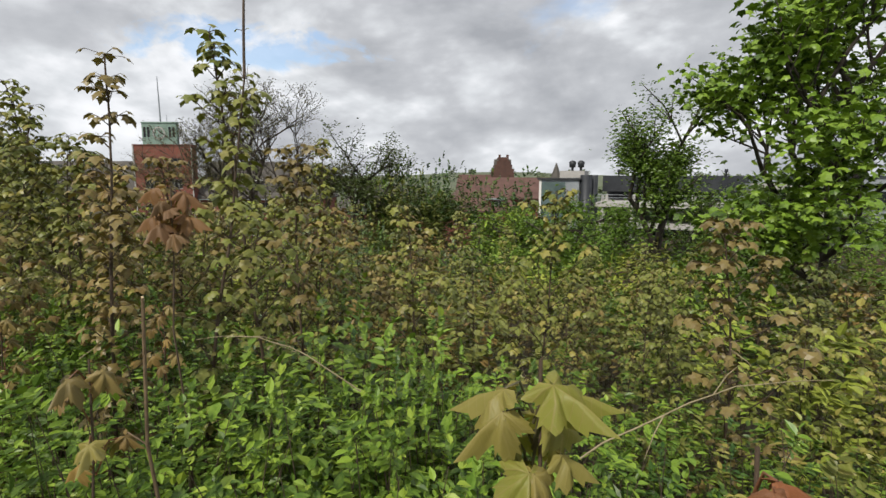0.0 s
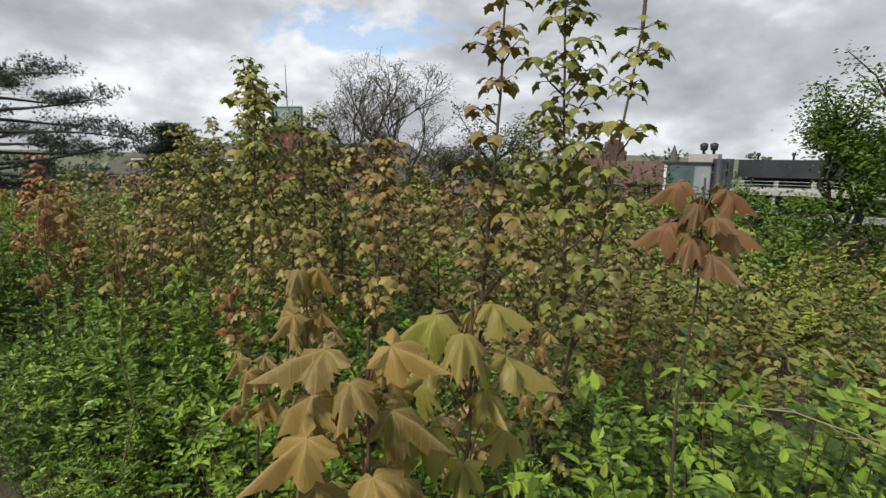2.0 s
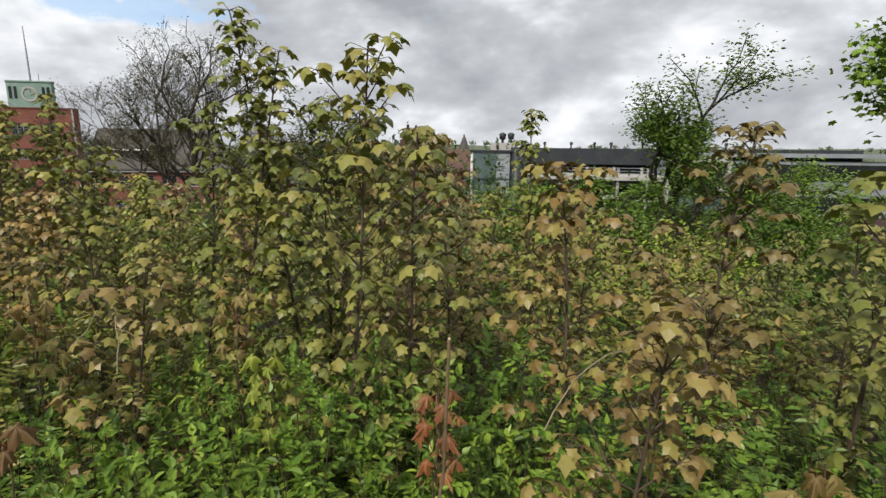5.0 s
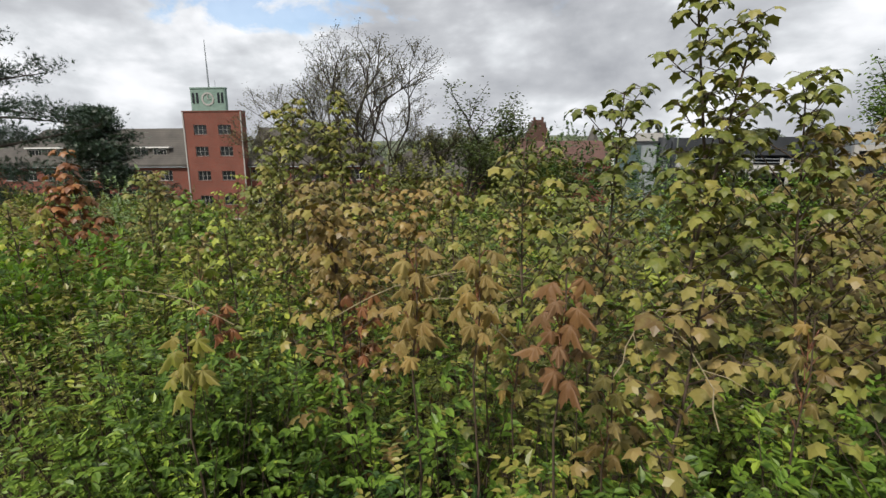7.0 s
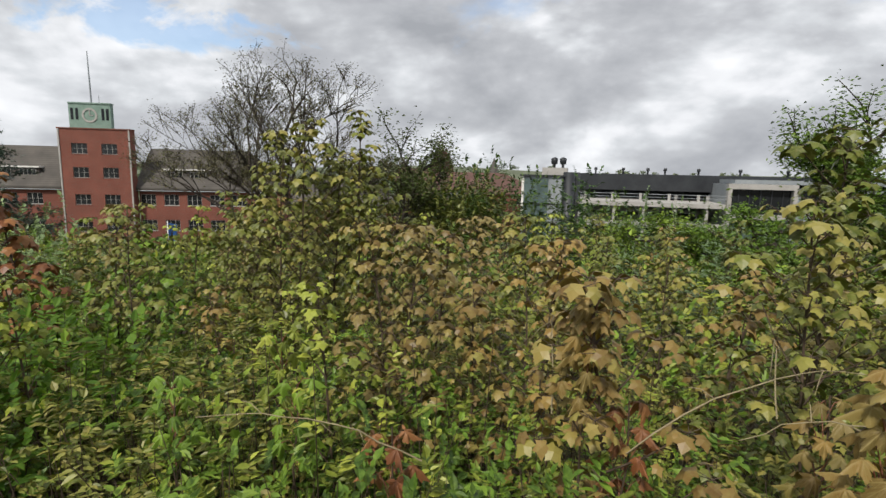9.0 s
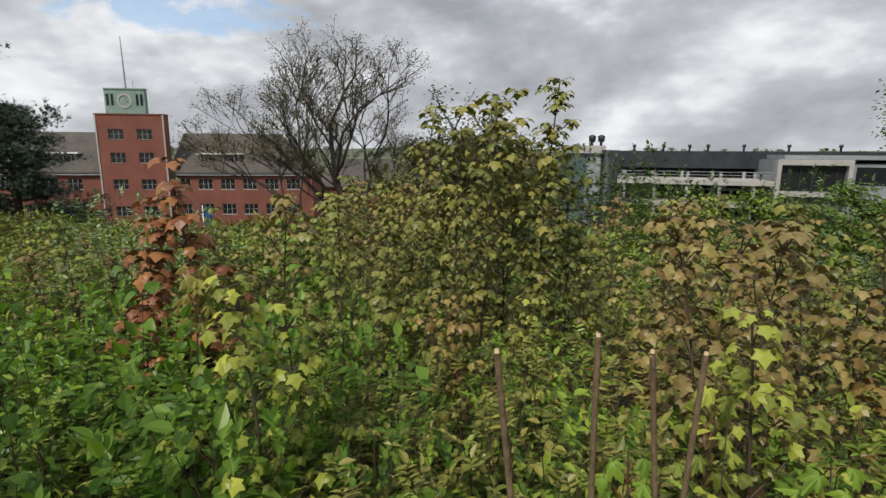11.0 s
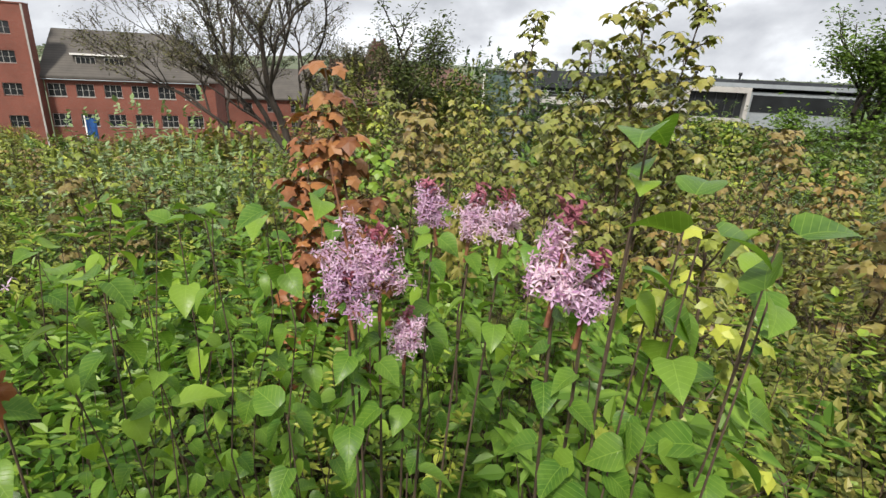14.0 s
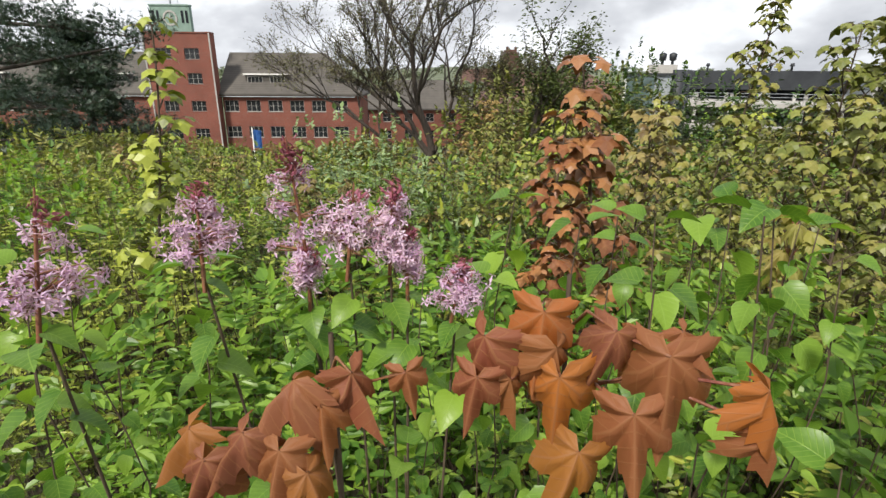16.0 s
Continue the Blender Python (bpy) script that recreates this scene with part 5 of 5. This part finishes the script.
def dry_stalk(p, q, sag, seed):
    rng = random.Random(seed)
    ob = thing("dry_stalk", p, "pale dry bramble stalk arching over the leaves", "stalk", "dry stalks")
    d = Vector(q) - Vector(p)
    pts = [d * (i / 10) + Vector((rng.uniform(-.01, .01), rng.uniform(-.01, .01), sag * math.sin(math.pi * i / 10))) for i in range(11)]
    tb = Tubes()
    tb.add(pts, [0.0025 - 0.00015 * i for i in range(11)], 5)
    tb.make("stalk", STRAW, ob)
    tb = Tubes()
    for k in (3, 5, 7):
        e = pts[k] + Vector((rng.uniform(-.12, .12), rng.uniform(-.12, .12), rng.uniform(-.1, .1)))
        tb.add([pts[k], pts[k].lerp(e, .5) + Vector((0, 0, .01)), e], [0.0018, 0.0014, 0.0008], 4)
    tb.make("side_shoot", STRAW, ob)


for i, (a, dn, z, ln, an, sag) in enumerate(((0.2, 1.1, 1.16, 0.7, 20, .06), (0.9, 1.25, 1.12, 0.6, 160, .08), (3.2, 1.2, 1.1, .5, 40, .1), (4.6, 1.15, 1.1, 0.6, 100, .12), (4.9, 1.25, 1.14, 0.5, 60, .1),
                                            (5.2, 1.3, 1.12, .5, 150, .12), (5.9, 1.15, 1.2, .8, 10, .1), (6.1, 1.3, 1.2, .55, 80, .16), (6.4, 1.1, 1.1, .6, 170, .06), (2.2, 1.15, 1.05, .5, 30, .08), (5.5, 1.5, 1.2, .5, 70, .1))):
    x, y = slope_place(a, dn)
    q = (x + math.cos(radians(an)) * ln, y + abs(math.sin(radians(an))) * ln * 0.5, z + 0.05)
    dry_stalk((x, y, z - 0.08), q, sag, 300 + i)

# ---- lilac with flowers ----
FLORET = (np.array([(0, 0, 0)] + [(math.cos(a) * r, math.sin(a) * r, z) for k in range(4) for a, r, z in
                    ((k * math.pi / 2 - 0.32, .6, .08), (k * math.pi / 2, 1.0, -.05), (k * math.pi / 2 + 0.32, .6, .08))]),
          [(0, 1 + 3 * k, 2 + 3 * k, 3 + 3 * k) for k in range(4)])


def panicle(parent, p, length, width, seed, lean=(0, 0, 1), buds=0.24):
    """A cone of four-petalled florets on a stalk, dark buds towards the tip."""
    rng = random.Random(seed)
    p = Vector(p) - parent.location
    ax = Vector(lean).normalized()
    fl, bd, tb = Blades(), Blades(), Tubes()
    tb.add([p - ax * 0.04, p + ax * length * 0.5, p + ax * length * 0.98], [0.0028, 0.002, 0.001], 5)
    length, width = length * 0.9, width * 1.2
    sprays = [(rng.random() ** 1.3, side_vector(rng, rng.uniform(-0.1, 0.5)), rng.uniform(0.6, 1.15)) for _ in range(17)]
    for _ in range(240):
        u, o, far = rng.choice(sprays)
        r = width * (1 - u) ** 0.7 * far * rng.uniform(0.35, 1.0)
        q = p + ax * length * u + Vector((o.x * r, o.y * r, o.z * r)) + Vector((rng.gauss(0, .006), rng.gauss(0, .006), rng.gauss(0, .006)))
        o = (o + side_vector(rng, rng.uniform(-.5, .8)) * 0.8).normalized()
        if u < 1 - buds * rng.uniform(0.7, 1.3):
            fl.add(FLORET, q, Vector((0, 0, 1)).cross(o) + Vector((rng.uniform(-.5, .5), 0, rng.uniform(-.5, .5))), o, rng.uniform(0.0055, 0.008))
            fl.add(SLIM, q - o * 0.012, o, (0, 0, 1), 0.013)
        else:
            bd.add(OVAL, q - o * 0.006, o + ax * 0.5, (0, 0, 1), rng.uniform(0.006, 0.011))
            bd.add(OVAL, q - o * 0.006, o + ax * 0.5, (1, 0.3, 0), rng.uniform(0.006, 0.011))
        if rng.random() < 0.25:
            tb.add([p + ax * length * u, q], [0.0012, 0.0008], 3)
    tb.make("flower_stalk", STEM_RED, parent)
    ob = fl.make("flower_head", PETAL, parent, "pale purple lilac florets")
    if bd.n:
        bd.make("bud_tip", BUD, parent, "dark red unopened buds")


def lilac(x, y, seed, tops, flowers, label):
    """A lilac: stems to the given tops with pairs of heart-shaped leaves, flower cones on some."""
    rng = random.Random(seed)
    g = ground_z(x, y) - 0.03
    ob = thing("lilac_bush", (x, y, g), label, "bush", "lilac bushes")
    for tx, ty, tz, size in tops:
        foot = Vector((x + (tx - x) * 0.75, y + (ty - y) * 0.75 + 0.05, g))
        top = Vector((tx, ty, tz))
        pts = [foot.lerp(top, i / 8) + Vector((0.02 * math.sin(i * 1.7 + tx * 9), 0.02 * math.cos(i * 1.3), 0)) * (0 < i < 8) for i in range(9)]
        tb = Tubes()
        tb.add([p - ob.location for p in pts], [0.0026 - 0.0002 * i for i in range(9)], 6)
        tb.make("stem", STEM, ob)
        turn = rng.uniform(0, 3)
        for i in range(3, 9):
            for half in (0, 0.5):
                if i == 8 and half:
                    continue
                p = pts[i].lerp(pts[min(8, i + 1)], half)
                turn += math.pi / 2 + rng.uniform(-.25, .25)
                for k in (0, math.pi):
                    if rng.random() < 0.12:
                        continue
                    a = turn + k
                    d = Vector((math.cos(a), math.sin(a), rng.uniform(-1.3, 0.0) + (0.8 if i == 8 else 0)))
                    q = p + Vector((d.x, d.y, 0.3)).normalized() * 0.016
                    leaf_object(HEART, LILAC_LEAF, "leaf", ob, q, d, (d.x * 0.5 + rng.uniform(-.5, .5), d.y * 0.5 + rng.uniform(-.5, .5), 1), size * rng.uniform(0.55, 1.0), rng.uniform(-15, 15))
    for i, (fx, fy, fz, ln, w) in enumerate(flowers):
        panicle(ob, (fx, fy, fz), ln, w, seed * 10 + i, (rng.uniform(-.2, .2), rng.uniform(-.2, .2), 1))
        foot = Vector((x + (fx - x) * 0.4, y + (fy - y) * 0.4 + 0.05, g))
        tb = Tubes()
        tb.add([foot - ob.location, foot.lerp(Vector((fx, fy, fz)), .55) - ob.location + Vector((.015, .01, 0)), Vector((fx, fy, fz - 0.03)) - ob.location], [0.0028, 0.0024, 0.0017], 6)
        tb.make("stem", STEM, ob)
        for k in range(5):
            a = k * 2.2 + i
            z = fz - 0.03 - 0.035 * k
            leaf_object(HEART, LILAC_LEAF, "leaf", ob, (fx, fy, z), (math.cos(a), math.sin(a), -0.3), (0, 0, 1), tops[0][3] * (0.6 + 0.07 * k), rng.uniform(-20, 20))
    return ob


lilac(-8.0, 6.05, 61, [(-8.24, 5.98, 1.52, .052), (-8.16, 6.08, 1.50, .052), (-8.30, 6.10, 1.48, .052), (-7.9, 6.1, 1.44, .05), (-8.02, 6.12, 1.42, .05), (-8.36, 5.95, 1.45, .052)],
      [(-8.06, 5.86, 1.475, .145, .045), (-8.03, 5.85, 1.46, .09, .042), (-8.07, 5.83, 1.45, .06, .035), (-7.94, 5.95, 1.52, .06, .018), (-7.85, 5.91, 1.50, .08, .034), (-7.89, 5.93, 1.50, .07, .026), (-7.99, 5.88, 1.36, .06, .02)],
      "flowering lilac with pale purple panicles and heart-shaped leaves")
lilac(-7.62, 5.98, 62, [(-7.864, 5.614, 1.68, .042), (-7.85, 5.63, 1.64, .048), (-7.79, 5.64, 1.62, .05), (-7.74, 5.59, 1.60, .05), (-7.81, 5.60, 1.60, .052), (-7.77, 5.56, 1.56, .058), (-7.71, 5.62, 1.54, .058), (-7.83, 5.62, 1.52, .055)],
      [(-7.905, 5.65, 1.545, .075, .028), (-7.885, 5.63, 1.53, .05, .026)], "lilac with large green leaves and one purple panicle")
lilac(-8.72, 6.2, 63, [(-8.45, 6.3, 1.46, .062), (-8.36, 6.22, 1.44, .062), (-8.28, 6.28, 1.44, .062), (-8.18, 6.22, 1.45, .062), (-8.08, 6.30, 1.46, .062), (-8.0, 6.2, 1.44, .062), (-8.6, 6.35, 1.36, .06), (-8.5, 6.2, 1.36, .055), (-8.8, 6.3, 1.36, .055)],
      [(-8.85, 6.02, 1.46, .085, .05), (-8.74, 6.05, 1.455, .14, .045), (-8.69, 6.06, 1.455, .085, .05), (-8.64, 6.06, 1.45, .10, .032), (-8.56, 6.05, 1.39, .065, .035), (-8.74, 6.05, 1.41, .05, .02), (-8.62, 6.06, 1.425, .06, .02)],
      "flowering lilac with several pale purple panicles")
lilac(-9.0, 6.05, 64, [(-9.12, 6.1, 1.42, .058), (-8.95, 6.2, 1.38, .055), (-9.2, 6.3, 1.4, .058), (-9.05, 6.0, 1.36, .058), (-9.3, 6.1, 1.4, .058)], [(-8.98, 5.94, 1.44, .12, .058)], "lilac with a dense purple panicle")
lilac(-7.9, 6.35, 65, [(-8.4, 6.25, 1.30, .055), (-8.2, 6.45, 1.34, .055), (-7.8, 6.5, 1.36, .055), (-7.6, 6.3, 1.34, .055), (-8.05, 6.4, 1.38, .055)], [], "leafy lilac bush without flowers")
lilac(-8.35, 5.98, 66, [(-8.62, 5.93, 1.26, .055), (-8.5, 5.9, 1.24, .055), (-8.3, 5.92, 1.28, .055), (-8.15, 5.9, 1.26, .055), (-8.75, 5.92, 1.24, .055), (-8.0, 5.8, 1.22, .055)], [], "low leafy lilac bush without flowers")


# ---- large maple leaves close to the path ----
def leafy_shoot(x, y, seed, mat, leaves, label, stalk_mat=STEM_RED):
    """A young maple with few large leaves: (leaf base, length, direction, facing)."""
    rng = random.Random(seed)
    g = ground_z(x, y) - 0.03
    ob = thing("maple_shoot", (x, y, g), label, "sapling", "young maples beside the path")
    top = max(l[0][2] for l in leaves)
    pts = [Vector((0.012 * math.sin(i * 1.9), 0.012 * math.cos(i * 1.4), (top + 0.01 - g) * i / 8)) for i in range(9)]
    tb = Tubes()
    tb.add(pts, [0.006 - 0.0005 * i for i in range(9)], 7)
    tb.make("stem", STEM, ob)
    for i, (p, size, d) in enumerate(leaves):
        q = Vector(p) - ob.location
        node = Vector((0, 0, max(0.3, q.z - rng.uniform(0.03, 0.09))))
        tb = Tubes()
        mid = node.lerp(q, 0.5) + Vector((0, 0, 0.02))
        tb.add([node, mid, q], [0.0018, 0.0015, 0.0012], 5)
        tb.make("leaf_stalk", stalk_mat, ob)
        shape = LARGE[(seed + i) % len(LARGE)]
        up = Vector((d[0] * 0.6, d[1] * 0.6 - 0.35, 0.75))
        leaf_object(shape, mat, "leaf", ob, p, d, up, size, rng.uniform(-18, 18))
    return ob


LARGE = [maple_high(0.5, 1), maple_high(0.8, 2), maple_high(1.1, 3)]


def ring_of_leaves(cx, cy, z, n, size, seed, spread=0.09, drop=0.5):
    rng = random.Random(seed)
    out = []
    for k in range(n):
        a = 2 * math.pi * k / n + rng.uniform(-.3, .3)
        zz = z - 0.03 * (k % 3) - rng.uniform(0, 0.02)
        out.append(((cx + math.cos(a) * spread * rng.uniform(.6, 1.1), cy + math.sin(a) * spread * rng.uniform(.6, 1.1), zz), size * rng.uniform(.75, 1.15), (math.cos(a), math.sin(a), -drop * rng.uniform(.5, 1.6))))
    return out


def drawn_in(eye, k, leaves):
    """Leaves brought towards a point, sizes with them."""
    eye = Vector(eye)
    return [(tuple(eye + (Vector(p) - eye) * k), size * k, d) for p, size, d in leaves]


leafy_shoot(-8.49, 5.83, 1, COPPER, drawn_in((-8.592, 5.469, 1.66), 0.60, [
    ((-8.33, 5.95, 1.37), .135, (-0.1, -0.30, -1)), ((-8.45, 5.97, 1.37), .10, (0.15, -0.25, -1)), ((-8.46, 6.0, 1.40), .10, (-0.15, -0.3, -1)), ((-8.53, 5.99, 1.375), .10, (-0.35, -0.2, -1)),
    ((-8.38, 5.98, 1.385), .085, (-0.5, -0.3, -0.8)), ((-8.31, 5.97, 1.39), .06, (0.4, -0.4, -0.6)), ((-8.25, 5.90, 1.36), .085, (0.25, -0.2, -1)), ((-8.45, 5.95, 1.345), .11, (-0.1, -0.25, -1)),
    ((-8.37, 5.93, 1.31), .11, (0.0, -0.3, -0.9)), ((-8.43, 5.92, 1.27), .10, (-0.4, -0.4, -0.8)), ((-8.24, 5.90, 1.31), .07, (0.3, -0.3, -1)), ((-8.54, 5.96, 1.34), .075, (-0.2, -0.2, -1)), ((-8.50, 5.97, 1.33), .07, (0.2, -0.2, -1))]),
    "copper-red maple shoot with large drooping pointed leaves")
leafy_shoot(-8.67, 5.80, 2, COPPER, drawn_in((-8.592, 5.469, 1.66), 0.60, [
    ((-8.74, 5.95, 1.345), .085, (-0.6, -0.4, -0.5)), ((-8.68, 5.97, 1.34), .09, (0.4, -0.3, -0.8)), ((-8.71, 5.94, 1.32), .075, (0.1, -0.4, -0.8)), ((-8.79, 5.92, 1.30), .08, (-0.5, -0.4, -0.6)),
    ((-8.75, 5.91, 1.285), .085, (-0.1, -0.4, -0.8)), ((-8.83, 5.91, 1.275), .095, (-0.3, -0.4, -0.9)), ((-8.72, 5.9, 1.265), .09, (0.4, -0.4, -0.7)), ((-8.62, 5.98, 1.335), .06, (0.2, -0.2, -1)), ((-8.85, 5.93, 1.30), .08, (-0.6, -0.3, -0.8))]),
    "copper-orange maple shoot with large drooping pointed leaves")
leafy_shoot(-0.23, 1.90, 3, PALE, ring_of_leaves(-0.235, 1.88, 1.52, 7, .062, 3, .03, .5) + ring_of_leaves(-0.235, 1.88, 1.46, 4, .055, 13, .03, .7), "pale yellow-green maple shoot with broad leaves", STEM_GREEN)
leafy_shoot(-0.06, 1.83, 4, RUST, ring_of_leaves(-0.07, 1.80, 1.47, 4, .04, 4, .015, .3), "small red maple shoot beside the path")
leafy_shoot(-1.02, 2.40, 5, BRONZE, ring_of_leaves(-1.0, 2.36, 1.35, 4, .06, 5, .04, .7) + ring_of_leaves(-0.96, 2.34, 1.23, 4, .06, 6, .05, .7), "bronze maple shoot with hanging leaves")
leafy_shoot(-1.635, 2.42, 6, BRONZE_LARGE, ring_of_leaves(-1.635, 2.41, 1.51, 5, .078, 7, .04, .35) + ring_of_leaves(-1.64, 2.41, 1.455, 6, .10, 8, .07, .45) + ring_of_leaves(-1.64, 2.42, 1.36, 5, .085, 18, .07, .5), "bronze maple shoot with large hanging leaves")
leafy_shoot(-1.535, 2.55, 7, PALE, ring_of_leaves(-1.535, 2.547, 1.53, 5, .088, 9, .05, .3) + ring_of_leaves(-1.535, 2.55, 1.46, 5, .085, 10, .06, .45) + ring_of_leaves(-1.535, 2.55, 1.36, 5, .07, 19, .06, .5), "pale bronze maple shoot with broad leaves")
leafy_shoot(-1.95, 2.91, 8, BRONZE_LARGE, sum([ring_of_leaves(-1.95, 2.905, 1.485 - 0.095 * k, 4, .074, 11 + k, .035 + .008 * k, .95) for k in range(5)], []), "slender bronze maple shoot with tiers of hanging leaves")
leafy_shoot(-1.14, 2.98, 10, RUST_LARGE, ring_of_leaves(-1.14, 2.98, 1.67, 6, .085, 33, .045, .4) + ring_of_leaves(-1.14, 2.98, 1.60, 6, .085, 34, .05, .5), "rust-red maple shoot with a crown of large leaves")
for k, (x, y, z, m, tiers) in enumerate(((-4.75, 4.77, 1.46, BRONZE_LARGE, 4), (-4.56, 4.75, 1.45, BRONZE_LARGE, 3), (-4.37, 4.42, 1.46, RUST_LARGE, 3), (-5.13, 5.24, 1.50, BRONZE_LARGE, 4), (-4.43, 4.03, 1.18, PALE, 2), (-4.0, 4.05, 1.11, RUST_LARGE, 1), (-5.4, 4.63, 1.22, PALE, 2), (-7.62, 6.75, 1.34, PALE, 3))):
    leafy_shoot(x, y, 90 + k, m, sum([ring_of_leaves(x, y, z - 0.085 * i, 6 + i % 2, .064, 200 + 9 * k + i, .04 + .008 * i, .55) for i in range(tiers)], []), "maple shoot with tiers of broad hanging leaves")
leafy_shoot(-2.15, 3.03, 9, BRONZE_LARGE, ring_of_leaves(-2.15, 3.02, 1.22, 5, .075, 31, .05, .8) + ring_of_leaves(-2.15, 3.02, 1.10, 5, .075, 32, .06, .8), "bronze maple shoot with hanging leaves")
for k, (a, dn, z, m) in enumerate(((2.6, 1.05, 1.12, BRONZE), (2.9, 1.3, 1.2, BRONZE), (3.5, 1.2, 1.1, RUST), (4.1, 1.25, 1.12, LIME), (4.9, 1.2, 1.1, BRONZE), (5.4, 1.45, 1.22, BRONZE), (5.25, 1.35, 1.15, BRONZE), (6.5, 1.1, 1.1, RUST),
                               (6.9, 1.25, 1.12, FRESH), (7.3, 1.15, 1.12, FRESH), (7.1, 1.45, 1.2, LIME), (1.9, 1.3, 1.2, BRONZE), (5.9, 1.3, 1.18, RUST), (4.4, 1.5, 1.25, BRONZE))):
    x, y = slope_place(a, dn)
    leafy_shoot(x, y, 20 + k, m, ring_of_leaves(x, y, z, 5, .06, 40 + k, .05, .6) + ring_of_leaves(x, y, z - .09, 5, .06, 60 + k, .06, .6) + ring_of_leaves(x, y, z - .2, 5, .06, 80 + k, .06, .6), "young maple shoot with hanging lobed leaves")
